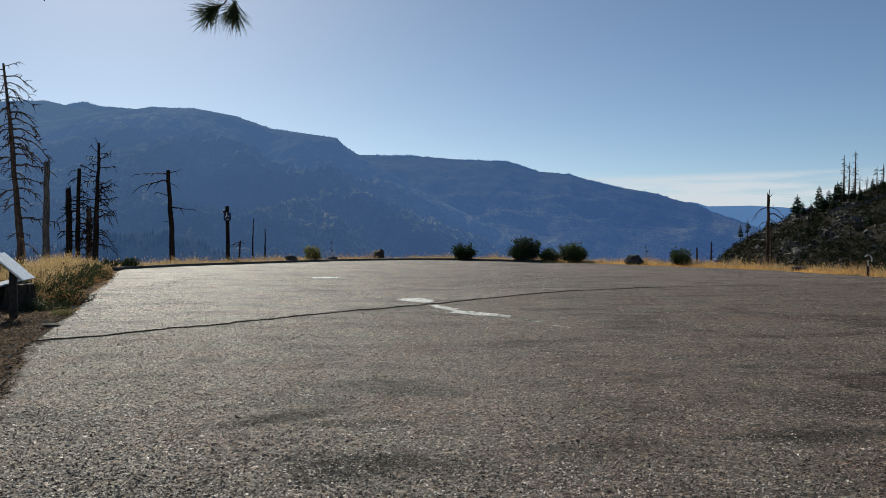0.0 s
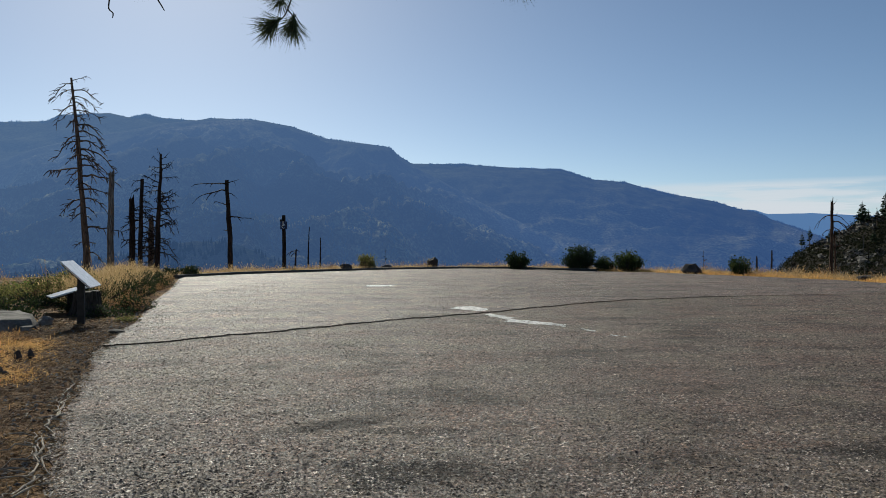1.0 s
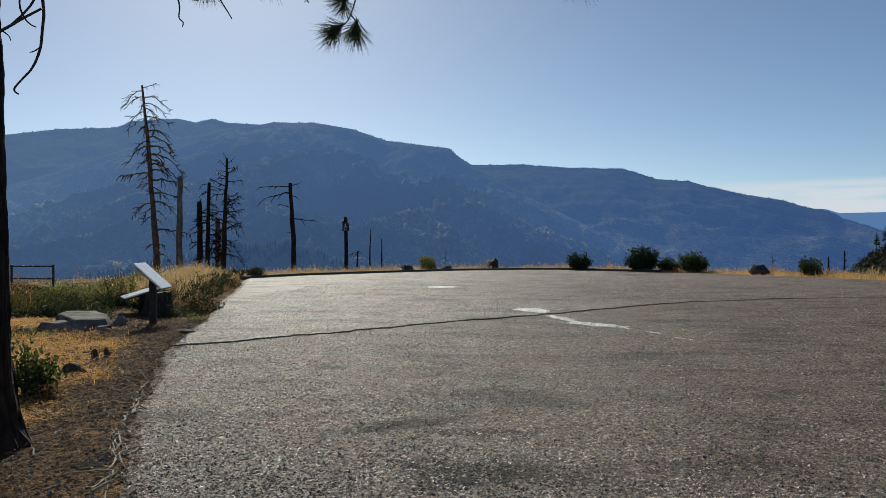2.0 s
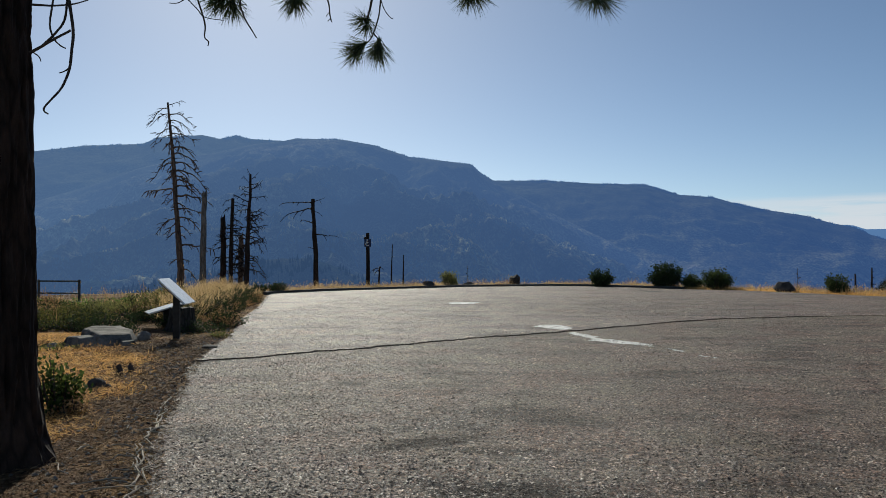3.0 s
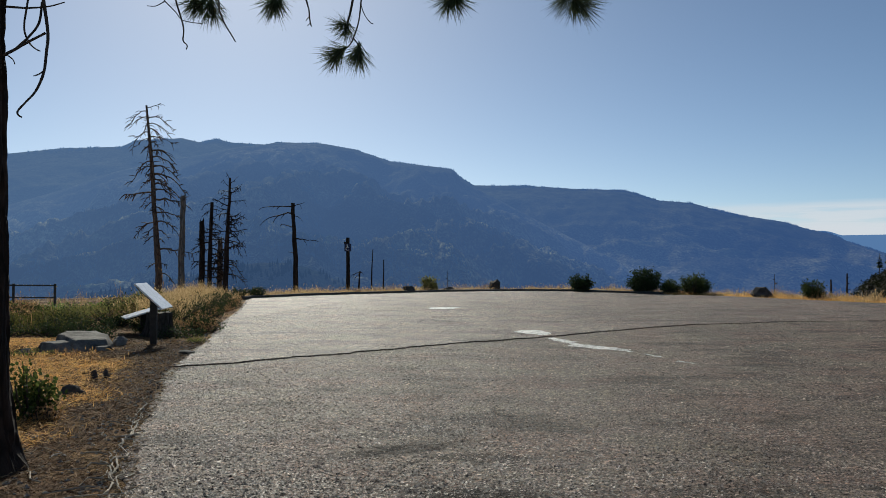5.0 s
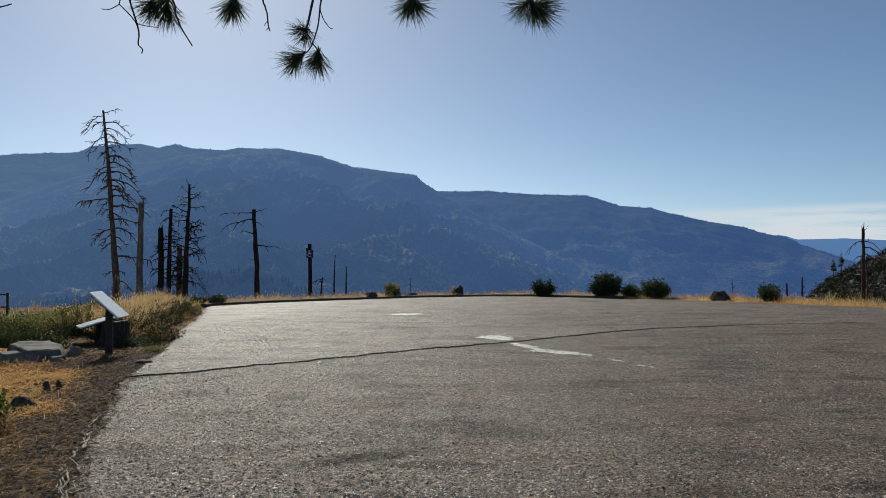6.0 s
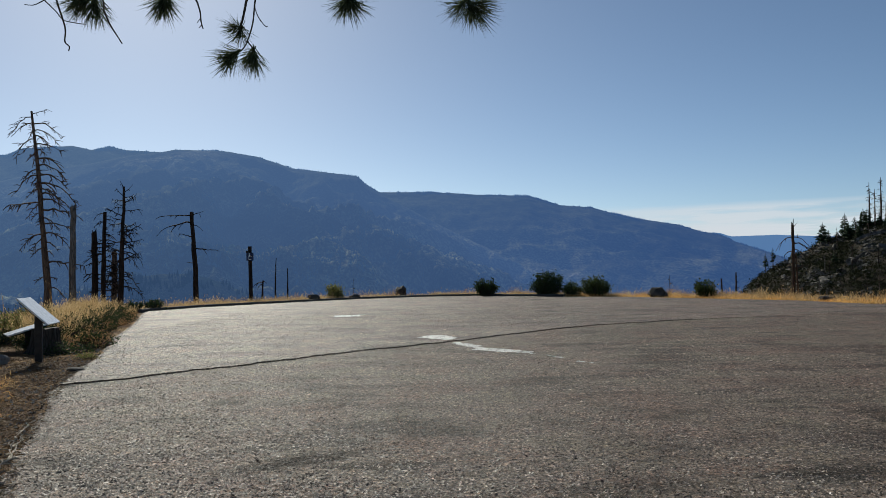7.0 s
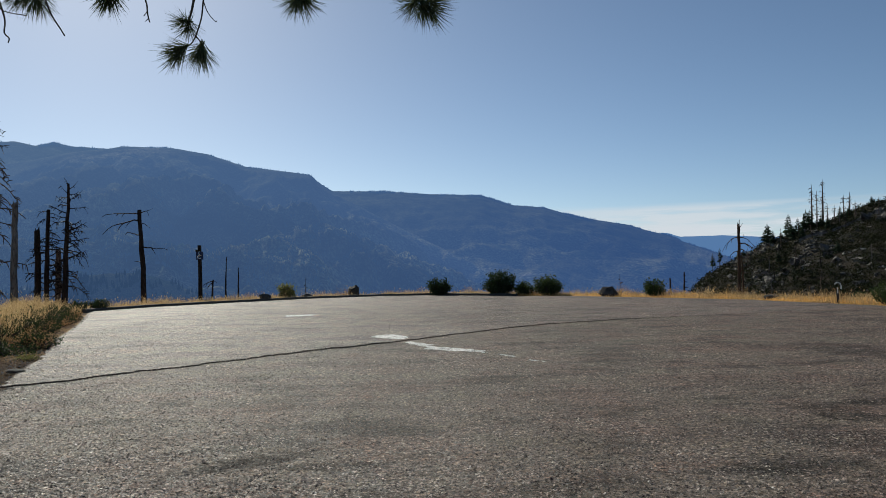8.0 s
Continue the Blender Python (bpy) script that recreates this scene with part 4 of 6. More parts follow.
for az, h, seed in [(20.3, 6.4, 41), (20.75, 6.6, 42), (30.9, 3.6, 43)]:
    x, y, z = hill.at(az, 0.975)
    ob = conifer("pine_tree", h, seed, "small pine with a bare lower trunk on the hill edge", 1.25, 0.42)
    ob.matrix_basis = pose(x, y, z - 0.3, 0, 0, seed * 31)
x, y, z = hill.at(31.55, 0.98)
t = thing("utility_pole", x, y, z - 0.3, 0, "thin wooden utility pole with a crossarm on the hill", "pole")
sh = Shell()
tube(sh, [(0, 0, 0), (0, 0, 4.8)], [0.16, 0.11], 7)
part("pole", sh, BROWN_SNAG, t)
sh = Shell()
box(sh, pose(0, -0.16, 4.1), 1.1, 0.12, 0.14, 0.01)
part("crossarm", sh, BROWN_SNAG, t)


def stubs(n, seed, s0, s1, reach, twigs=2, droop=0.5, tip=0.3):
    rng = random.Random(seed)
    out = []
    for i in range(n):
        q = s0 + (s1 - s0) * (i + rng.random()) / n
        out.append((min(q, 0.99), rng.choice((90, -90)) + rng.uniform(-55, 55), reach * rng.uniform(0.6, 1.2) * (1 - (1 - tip) * max(0, (q - s0) / (s1 - s0))), droop * rng.uniform(0.4, 1.3), rng.uniform(-0.1, 0.35), twigs))
    return out


for az, s, h, r in [(26.45, 0.97, 12, 0.28), (26.75, 0.95, 10.0, 0.2), (27.1, 0.97, 12.5, 0.3), (27.35, 0.93, 6.5, 0.2), (27.75, 0.97, 4.4, 0.2), (28.3, 0.97, 6.2, 0.15), (28.65, 0.97, 6.2, 0.2), (28.95, 0.9, 5.0, 0.2)]:
    x, y, z = hill.at(az, s)
    rng = random.Random(int(az * 10))
    t = thing("hill_snag", x, y, z - 0.3, 0, "dead grey conifer trunk standing on the hill crest", "dead tree", "hillside snags")
    sh = Shell()
    tube(sh, [(0, 0, 0), (0.1, 0, h * 0.5), (0.15, 0, h + 0.3)], [r, r * 0.7, r * 0.2], 6)
    part("trunk", sh, BROWN_SNAG, t)
    sh = Shell()
    for i in range(int(h * 3.2)):
        zz, a, ln = rng.uniform(0.25, 0.97) * h, rng.uniform(0, 6.28), rng.uniform(0.4, 1.1)
        o = Vector((math.cos(a), math.sin(a), 0))
        tube(sh, [(0.1, 0, zz), o * ln * 0.6 + Vector((0.1, 0, zz - 0.05)), o * ln + Vector((0.1, 0, zz - 0.35))], [0.08, 0.06, 0.02], 4)
    part("dead_crown", sh, BROWN_SNAG, t)

# bare burnt stems standing over the hillside
pole_mats = (CHAR, BROWN_SNAG, GREY_SNAG)
rng = random.Random(91)
for i in range(44):
    az, s = rng.uniform(21.5, 34), rng.uniform(0.3, 0.93)
    x, y, z = hill.at(az, s)
    h = rng.uniform(2.2, 6.0)
    t = thing("hill_snag", x, y, z - 0.3, rng.uniform(0, 360), "bare burnt stem standing on the brushy hillside", "dead tree", "hillside snags")
    sh = Shell()
    tube(sh, [(0, 0, 0), (0.08, 0, h * 0.5), (rng.uniform(-0.2, 0.2), 0, h)], [0.12, 0.09, 0.03], 5)
    for k in range(6):
        zz, a, ln = rng.uniform(0.35, 0.95) * h, rng.uniform(0, 6.28), rng.uniform(0.3, 0.8)
        tube(sh, [(0.06, 0, zz), (math.cos(a) * ln, math.sin(a) * ln, zz + rng.uniform(-0.3, 0.2))], [0.05, 0.02], 4)
    part("trunk", sh, pole_mats[i % 3], t)

# ---- burnt snags beyond the lot ----
tall = [(0.985, 80, 0.75, -0.1, 0.25, 3), (0.935, 85, 1.5, 0.75, 0.25, 8), (0.90, 50, 1.2, 0.8, 0.3, 6), (0.87, 115, 1.2, 0.8, 0.2, 7), (0.83, 85, 1.35, 0.5, 0.2, 8), (0.80, 125, 1.1, 0.7, 0.2, 6),
        (0.755, 90, 1.5, 0.8, 0.35, 9), (0.72, 65, 1.4, 0.8, 0.3, 8), (0.67, 95, 1.6, 0.7, 0.25, 10), (0.63, 80, 1.8, 0.8, 0.25, 10), (0.60, 115, 1.5, 0.7, 0.2, 8), (0.575, 88, 1.75, 0.75, 0.2, 10),
        (0.545, 65, 1.4, 0.8, 0.3, 7), (0.495, 92, 2.1, 0.3, 0.1, 11), (0.455, 100, 0.9, 0.8, 0.1, 5), (0.425, 85, 1.5, 0.35, 0.1, 6), (0.375, 95, 1.5, 0.7, 0.15, 8), (0.33, 80, 0.7, 0.8, 0.1, 3),
        (0.285, 110, 0.6, 0.4, 0.0, 2), (0.225, 88, 1.95, 0.15, 0.05, 7), (0.15, 100, 0.6, 0.2, 0.05, 2), (0.10, 85, 1.0, 0.8, 0.1, 5),
        (0.97, -85, 1.2, 0.8, 0.15, 7), (0.94, -95, 1.05, 0.7, 0.1, 6), (0.90, -50, 0.8, 0.8, 0.2, 5), (0.855, -90, 1.15, 1.0, 0.15, 8), (0.82, -120, 0.7, 0.8, 0.2, 4), (0.78, -75, 0.6, 0.6, 0.1, 4),
        (0.70, -90, 0.85, 0.8, 0.1, 6), (0.66, -65, 0.55, 0.8, 0.1, 3), (0.60, -105, 0.6, 0.8, 0.1, 4), (0.53, -92, 1.75, 0.15, 0.05, 10), (0.52, -70, 0.9, 0.6, 0.0, 5), (0.48, -105, 0.5, 0.8, 0.0, 3),
        (0.37, -88, 1.35, 0.75, 0.1, 8), (0.345, -65, 0.9, 0.9, 0.1, 5), (0.30, -95, 0.6, 0.7, 0.0, 3), (0.15, -90, 0.6, 0.8, 0.25, 3)]
rng = random.Random(77)
for i in range(16):
    q = rng.uniform(0.45, 0.96)
    tall.append((q, rng.choice((0, 180)) + rng.uniform(-40, 40), rng.uniform(0.5, 1.2), rng.uniform(0.5, 1.1), rng.uniform(0.1, 0.4), 5))
snag("tall_snag", -22.95, 44.0, 10.8, -0.85, 0.25, BROWN_SNAG, "tall dead conifer with drooping bare branches beyond the lot", [(q, a, ln * 1.1, d, l, tw + 3) for q, a, ln, d, l, tw in tall], 5, r_top=0.22, far=1.22)
snag("grey_snag", -20.7, 42.0, 5.3, 0.05, 0.22, GREY_SNAG, "bare grey dead trunk with a snapped top", [(0.97, 100, 0.5, 0.2, 0.6, 0)], 6, r_top=0.62, split=True, far=1.22)
snag("stub_snag", -20.1, 43.0, 3.95, 0.08, 0.20, CHAR, "short charred trunk stub beyond the lot", stubs(5, 3, 0.3, 0.8, 0.9), 7, r_top=0.72, split=True, far=1.22)
snag("twin_snag", -19.5, 43.0, 5.05, 0.08, 0.16, CHAR, "charred dead trunk with short crooked branches", stubs(18, 21, 0.15, 0.96, 0.95, 8, 0.55, 0.8) + stubs(14, 22, 0.12, 0.7, 1.1, 8, -0.25, 0.7) + [(0.975, -85, 0.75, 0.95, 0.55, 4), (0.95, 80, 0.45, 0.5, 0.4, 3), (0.90, -80, 0.6, 0.7, 0.3, 4)], 8, r_top=0.55, far=1.22, fine=0.9)
snag("leaning_stub", -19.28, 43.6, 2.9, 0.08, 0.20, BROWN_SNAG, "broken brown trunk behind a charred snag", stubs(6, 33, 0.3, 0.9, 0.7), 9, r_top=0.7, split=True, far=1.22)
snag("forked_snag", -18.2, 42.0, 6.3, 0.26, 0.21, CHAR, "charred dead tree with short upturned branches", stubs(24, 8, 0.2, 0.93, 0.95, 8, -0.25, 0.75) + stubs(14, 9, 0.10, 0.72, 0.95, 9, 0.7, 0.9) + [
    (0.87, 85, 0.75, -0.6, 0.05, 5), (0.84, -85, 0.65, -0.5, 0.1, 5), (0.92, -75, 0.5, -0.4, 0.5, 4), (0.95, 70, 0.45, -0.3, 0.7, 3), (0.985, -60, 0.35, -0.2, 1.0, 3), (0.62, 88, 1.0, -0.15, 0.25, 6), (0.25, 85, 1.0, 0.9, 0.2, 6), (0.24, -85, 1.0, 0.8, 0.1, 6)], 10, r_top=0.28, far=1.22, fine=0.88)
snag("armed_snag", -14.45, 43.0, 4.95, -0.2, 0.175, CHAR, "charred dead trunk with two long bare arms", [
    (0.955, -90, 1.55, 0.02, 0.03, 3), (0.965, 80, 0.65, 0.0, 0.35, 1), (0.88, -88, 2.1, 0.42, 0.12, 3), (0.86, 75, 0.55, 0.6, 0.0, 0), (0.73, -80, 0.8, 0.0, 0.25, 1), (0.60, 85, 1.0, 0.1, 0.0, 2), (0.45, -85, 0.4, 0, 0.1, 0)],
     11, r_top=0.55, far=1.22)
snag("slim_snag", -11.36, 48.0, 2.5, 0.06, 0.075, CHAR, "thin charred pole standing beyond the kerb", [], 12, 6, 0.3)
snag("slim_snag", -10.66, 48.0, 1.85, 0.04, 0.07, CHAR, "thin charred pole standing beyond the kerb", [], 13, 6, 0.4)
snag("crooked_snag", -12.2, 48.0, 1.15, 0.1, 0.08, CHAR, "small crooked burnt sapling", [(0.95, -80, 0.7, 0.6, 0.2, 3), (0.9, -60, 0.5, 0.9, 0.2, 2), (0.97, 60, 0.25, 0.8, 0.2, 1)], 14, 6, 0.6)
snag("slim_snag", 15.15, 48.0, 0.75, 0.0, 0.10, CHAR, "thin charred pole standing beyond the lot", [], 15, 6, 0.4)
snag("slim_snag", 16.03, 48.0, 1.1, 0.0, 0.11, CHAR, "thin charred pole standing beyond the lot", stubs(7, 5, 0.5, 0.95, 0.35, 1), 16, 6, 0.3)
snag("crooked_snag", 10.9, 43.2, 1.1, 0.0, 0.02, TWIG, "thin dry stalk standing in the grass", stubs(2, 6, 0.4, 0.9, 0.3, 1, -0.3), 17, 5, 0.4)
snag("crooked_snag", -6.6, 47.5, 1.2, 0.0, 0.02, TWIG, "thin dry stalk standing in the grass", stubs(3, 6, 0.4, 0.9, 0.2, 1, -0.3), 18, 5, 0.4)
snag("broken_snag", 16.1, 40.0, 3.45, 0.08, 0.105, RUST_SNAG, "brown dead trunk with a forked broken top", [
    (0.86, -90, 0.95, 0.85, 0.10, 4), (0.86, 88, 0.85, 0.6, 0.05, 4), (0.79, 85, 1.0, 0.6, 0.1, 4), (0.72, 100, 0.55, 0.9, 0.1, 3), (0.70, -80, 0.45, 0.5, 0.0, 2),
    (0.64, 60, 0.45, 0.8, 0.0, 2), (0.56, -85, 0.3, 0.3, 0.0, 1), (0.50, 85, 0.6, -0.1, 0.1, 2), (0.97, 80, 0.28, -0.4, 0.6, 0)], 19, r_top=0.6, split=True, fine=0.7)
snag("leaning_pole", 16.45, 40.1, 2.1, -0.12, 0.07, RUST_SNAG, "thin brown dead stem leaning on a snag", stubs(5, 27, 0.3, 0.95, 0.4, 2), 20, 6, 0.4, fine=0.5)

# post with two small plates
zb = ground_z(-12.05, 45.0) - 0.1
t = thing("marker_post", -12.05, 45.0, zb, 0, "dark burnt post carrying two small plates", "post")
sh = Shell()
tube(sh, [(0, 0, 0), (0.01, 0, 1.5), (-0.02, 0, 3.1 - zb)], [0.13, 0.115, 0.10], 8, wob=0.08, rng=random.Random(4))
part("post", sh, CHAR, t)
sh = Shell()
box(sh, pose(0.03, -0.17, 2.52 - zb), 0.40, 0.03, 0.44, 0.01)
plate = part("plate", sh, SIGN_BLUE, t, "dark blue square sign plate")
sh = Shell()
tube(sh, [(0.03 + 0.10 * math.cos(a), -0.192, 2.46 - zb + 0.10 * math.sin(a)) for a in np.linspace(0.6, 5.6, 14)], [0.022] * 14, 5)
part("symbol", sh, SIGN_FACE, plate, "pale ring of the parking symbol")
sh = Shell()
box(sh, pose(0.0, -0.19, 2.62 - zb), 0.05, 0.008, 0.24, 0.0)
part("symbol", sh, SIGN_FACE, plate, "pale bar of the parking symbol")
sh = Shell()
box(sh, pose(-0.12, -0.16, 2.80 - zb), 0.16, 0.03, 0.12, 0.006)
part("bracket", sh, SIGN_POST, t)


# ---- shrubs and grass ----
def bush(name, x, y, w, d, h, material, count, leaf, label, seed, category="bush", stem=TWIG, sink=0.05, z=None, tufted=0.0):
    """Shrub of many shoots from one foot, leaves along each."""
    rng = random.Random(seed)
    zb = (ground_z(x, y) if z is None else z) - sink
    t = thing(name, x, y, zb, 0, label, category)
    st, lv = Shell(), Shell()
    shoots = []
    for i in range(max(16, count // 40)):
        a, u = rng.uniform(0, 6.283), rng.random() ** 0.6
        tip = Vector((math.cos(a) * u * w / 2, math.sin(a) * u * d / 2, h * (1 - 0.55 * u * u * (1 - 0.6 * tufted)) * rng.uniform(0.62 - 0.3 * tufted, 1.08 + 0.08 * tufted)))
        foot = Vector((tip.x * 0.25, tip.y * 0.25, 0))
        mid = foot.lerp(tip, 0.55) + Vector((tip.x * 0.15, tip.y * 0.15, 0.04 * h))
        shoots.append((foot, mid, tip))
        tube(st, [foot, mid, tip], [0.012 + 0.012 * h, 0.008 + 0.006 * h, 0.003], 4)
    for i in range(count):
        foot, mid, tip = rng.choice(shoots)
        u = rng.random() ** 0.55
        p = foot.lerp(mid, u * 2) if u < 0.5 else mid.lerp(tip, u * 2 - 1)
        p = p + Vector((rng.gauss(0, 1), rng.gauss(0, 1), rng.gauss(0, 0.8))) * leaf * (1.6 - 0.7 * tufted)
        p.z = max(p.z, 0.03)
        a = Vector((rng.gauss(0, 1), rng.gauss(0, 1), rng.gauss(0.4 + 1.2 * tufted, 0.8))).normalized() * leaf * rng.uniform(0.6, 1.2)
        b = a.orthogonal().normalized()
        b.rotate(Matrix.Rotation(rng.uniform(0, 6.28), 3, a))
        b *= leaf * 0.42
        lv.add([p, p + a * 0.5 + b, p + a, p + a * 0.5 - b], [(0, 1, 2, 3)])
    part("woody_base", st, stem, t)
    part("foliage", lv, material, t)
    return t


def grass(name, places, material, label, seed, h0, h1, width, clump=0.12, per=7, lean=0.35, category="grass"):
    """Dry grass: tufts of bent blades at the places that the generator gives."""
    rng = random.Random(seed)
    shell = Shell()
    for x, y in places:
        z = ground_z(x, y)
        tall = rng.uniform(0.6, 1.1) * max(0.28, 0.75 + 1.25 * noise.noise(Vector((x * 0.8, y * 0.8, seed))))
        for k in range(per):
            a = rng.uniform(0, 6.283)
            r = rng.random() * clump
            b = Vector((x + math.cos(a) * r, y + math.sin(a) * r, z - 0.02))
            h = rng.uniform(h0, h1) * tall
            o = Vector((math.cos(a), math.sin(a), 0)) * h * lean * rng.uniform(0.2, 1.3)
            s = Vector((rng.uniform(-1, 1), rng.uniform(-1, 1), 0)).normalized() * width * rng.uniform(0.6, 1.3)
            m = b + o * 0.35 + Vector((0, 0, h * 0.62))
            e = b + o + Vector((0, 0, h))
            shell.add([b - s, b + s, m + s * 0.7, m - s * 0.7, e], [(0, 1, 2, 3), (3, 2, 4)])
            if rng.random() < 0.3:
                c = e - Vector((0, 0, 0.02))
                shell.add([c, c + s * 1.8 + Vector((0, 0, 0.03)), c + Vector((o.x, o.y, 0)) * 0.12 + Vector((0, 0, 0.09)), c - s * 1.8 + Vector((0, 0, 0.03))], [(0, 1, 2, 3)])
    return setting(name, shell, material, label, category, "stuff")


def along(line, n, near, far, seed, gaps=0.0, fade=1.0):
    """Places beside a line, to its left, between two distances; thinner where the noise says."""
    rng = random.Random(seed)
    seg = [(Vector(line[i]), Vector(line[i + 1])) for i in range(len(line) - 1)]
    lens = [(b - a).length for a, b in seg]
    out = []
    while len(out) < n:
        a, b = rng.choices(seg, lens)[0]
        p = a.lerp(b, rng.random())
        o = Vector((-(b - a).y, (b - a).x)).normalized()
        q = p + o * (near + (far - near) * rng.random() ** fade)
        if gaps and noise.noise(Vector((q.x * 0.45, q.y * 0.45, seed))) < rng.uniform(-0.6, 0.6) * gaps - 0.1:
            continue
        if gap(LOT, q.x, q.y) < 0.1:
            continue
        out.append((q.x, q.y))
    return out


def field(n, x0, x1, y0, y1, seed, keep, edge=0.08):
    rng = random.Random(seed)
    out = []
    while len(out) < n:
        x, y = rng.uniform(x0, x1), rng.uniform(y0, y1)
        if gap(LOT, x, y) > edge and rng.random() < keep(x, y):
            out.append((x, y))
    return out


RIM = [(-13.9, 33.6), (-13.75, 34.6), (-12.2, 38.1), (-9.0, 42.1), (-5.9, 45.6), (-2.1, 47.6), (0.9, 47.4), (3.6, 45.0), (5.4, 43.7), (8.0, 42.4), (11.2, 38.2), (14.0, 34.0), (15.6, 28.3), (18, 21.2), (22, 13.5)]
grass("rim_grass", along(RIM, 3900, 0.35, 4.5, 3, 2.6, 1.3), STRAW, "golden dry grass along the rim of the lot", 31, 0.09, 0.40, 0.007, 0.22, 8, 0.7)
grass("rim_weeds", along(RIM, 1300, 0.4, 3.0, 5, 1.8), STRAW_RED, "brown dry weeds among the rim grass", 32, 0.18, 0.48, 0.006, 0.15, 5, 0.6)
grass("rim_turf", along(RIM[8:], 3000, 0.05, 2.2, 7, 0.8), STRAW_GOLD, "short golden grass at the edge of the asphalt", 33, 0.04, 0.15, 0.007, 0.2, 8, 1.2)
grass("rim_short_grass", along(RIM[:9], 2200, 0.3, 2.2, 8, 0.2), STRAW, "short dry grass behind the kerb", 34, 0.08, 0.22, 0.007, 0.2, 8, 1.0)

# bank beside the lot: dark shrub below, dry grass above
def on_bank(x, y):
    e = gap(LOT, x, y)
    return smooth01(0.6, 1.2, e) * (1 - smooth01(1.7, 2.6, e)) * smooth01(16.5, 19, y) * (1 - smooth01(31, 33, y))


grass("bank_grass", field(2300, -18, -7.5, 15.5, 33, 41, on_bank), STRAW, "tall golden dry grass on the bank", 42, 0.22, 0.55, 0.005, 0.16, 10, 0.75)
grass("bank_weeds", field(170, -24, -9, 16, 34, 43, lambda x, y: 0.6 * smooth01(0.8, 2.5, gap(LOT, x, y)) * (1.0 if gap(PLATEAU, x, y) < 0 else 0.0)), STRAW_RED, "reddish dry weeds on the bank", 44, 0.3, 0.75, 0.006, 0.10, 4, 0.25)
grass("bank_straw", field(160, -24, -12, 20, 36, 45, lambda x, y: 1.0 if gap(LOT, x, y) > 3 and gap(PLATEAU, x, y) < 0.5 and noise.noise(Vector((x * 0.4, y * 0.4, 1))) > 0.1 else 0.0), STRAW, "thin dry grass behind the bank", 46, 0.12, 0.35, 0.008, 0.2, 6)
for i in range(26):
    u = i / 25
    rr = random.Random(200 + i)
    y = 15.9 + 15.0 * u
    x = float(np.interp(y, [15.2, 20.6, 25.5, 32.6], [-7.02, -9.0, -10.6, -13.2])) - 0.55 - 0.5 * (i % 2) + rr.uniform(-0.1, 0.1)
    bush("bank_shrub", x, y, 1.25, 1.3, 0.27 + 0.12 * rr.random() + 0.08 * (i % 2), (SHRUB_DARK, SHRUB_DARK, STRAW_RED, SHRUB_DARK)[i % 4], 900, 0.04, "low olive green shrub on the grassy bank", 210 + i, "shrub")
# green mat of shrubs behind the stones
for i in range(58):
    rr = random.Random(300 + i)
    x, y = -17.5 + 8.6 * rr.random(), 16.0 + 6.5 * rr.random()
    x = min(x, -9.6 - 0.35 * (y - 16))
    bush("low_shrub", x, y, 1.3 + 0.7 * rr.random(), 1.2 + 0.6 * rr.random(), 0.22 + 0.40 * rr.random(), (SHRUB, SHRUB_OLIVE, SHRUB_DARK, SHRUB, STRAW_RED)[i % 5], 1050, 0.045, "low spreading green shrub behind the stones", 310 + i, "shrub")
for i, (x, y, w, h) in enumerate([(-9.9, 15.7, 1.2, 0.45), (-9.1, 17.2, 1.2, 0.5), (-10.6, 15.6, 1.2, 0.42), (-9.4, 15.4, 0.9, 0.30), (-11.6, 15.3, 1.2, 0.40), (-12.6, 15.0, 1.3, 0.42), (-8.0, 17.2, 1.0, 0.45)]):
    bush("dark_shrub", x, y, w, w, h, SHRUB_DARK, 1000, 0.04, "dark green shrub beside the sign", 350 + i, "shrub")
grass("fresh_patch", field(700, -22, -13.5, 21.5, 26.0, 48, lambda x, y: 1.0), FRESH, "patch of green grass before the railing", 49, 0.1, 0.3, 0.012, 0.2, 7)
def straw_bed(x, y):
    e = gap(LOT, x, y) - 0.7 * noise.noise(Vector((x, y, 8))) - 1.0 * smooth01(10.8, 13.0, y)
    return smooth01(0.35, 1.35, e) * (0 if -9.4 < x < -7.9 and 12.5 < y < 14.5 else 1)


# trodden straw lying flat, with a few stalks still upright
sh = Shell()
rng = random.Random(57)
for x, y in field(62000, -12.0, -4.3, 5.8, 15.0, 51, straw_bed):
    a, ln, w = rng.uniform(0, 6.283), rng.uniform(0.04, 0.15), rng.uniform(0.0018, 0.0042)
    c = Vector((x, y, ground_z(x, y) + rng.uniform(0.002, 0.025)))
    o, sd = Vector((math.cos(a), math.sin(a), rng.uniform(-0.1, 0.35))) * ln, Vector((-math.sin(a), math.cos(a), rng.uniform(-0.8, 0.8))) * w
    sh.add([c - sd, c + sd, c + o * 0.5 + sd + Vector((0, 0, 0.012)), c + o, c + o * 0.5 - sd + Vector((0, 0, 0.012))], [(0, 1, 2, 4), (4, 2, 3)])
setting("trodden_straw", sh, STRAW_GOLD, "golden dry grass lying flat on the verge", "grass", "stuff")
grass("verge_straw", field(1500, -13.0, -4.8, 7.0, 14.8, 55, straw_bed), STRAW_GOLD, "low golden dry grass on the verge", 52, 0.03, 0.11, 0.0024, 0.14, 7, 1.2)

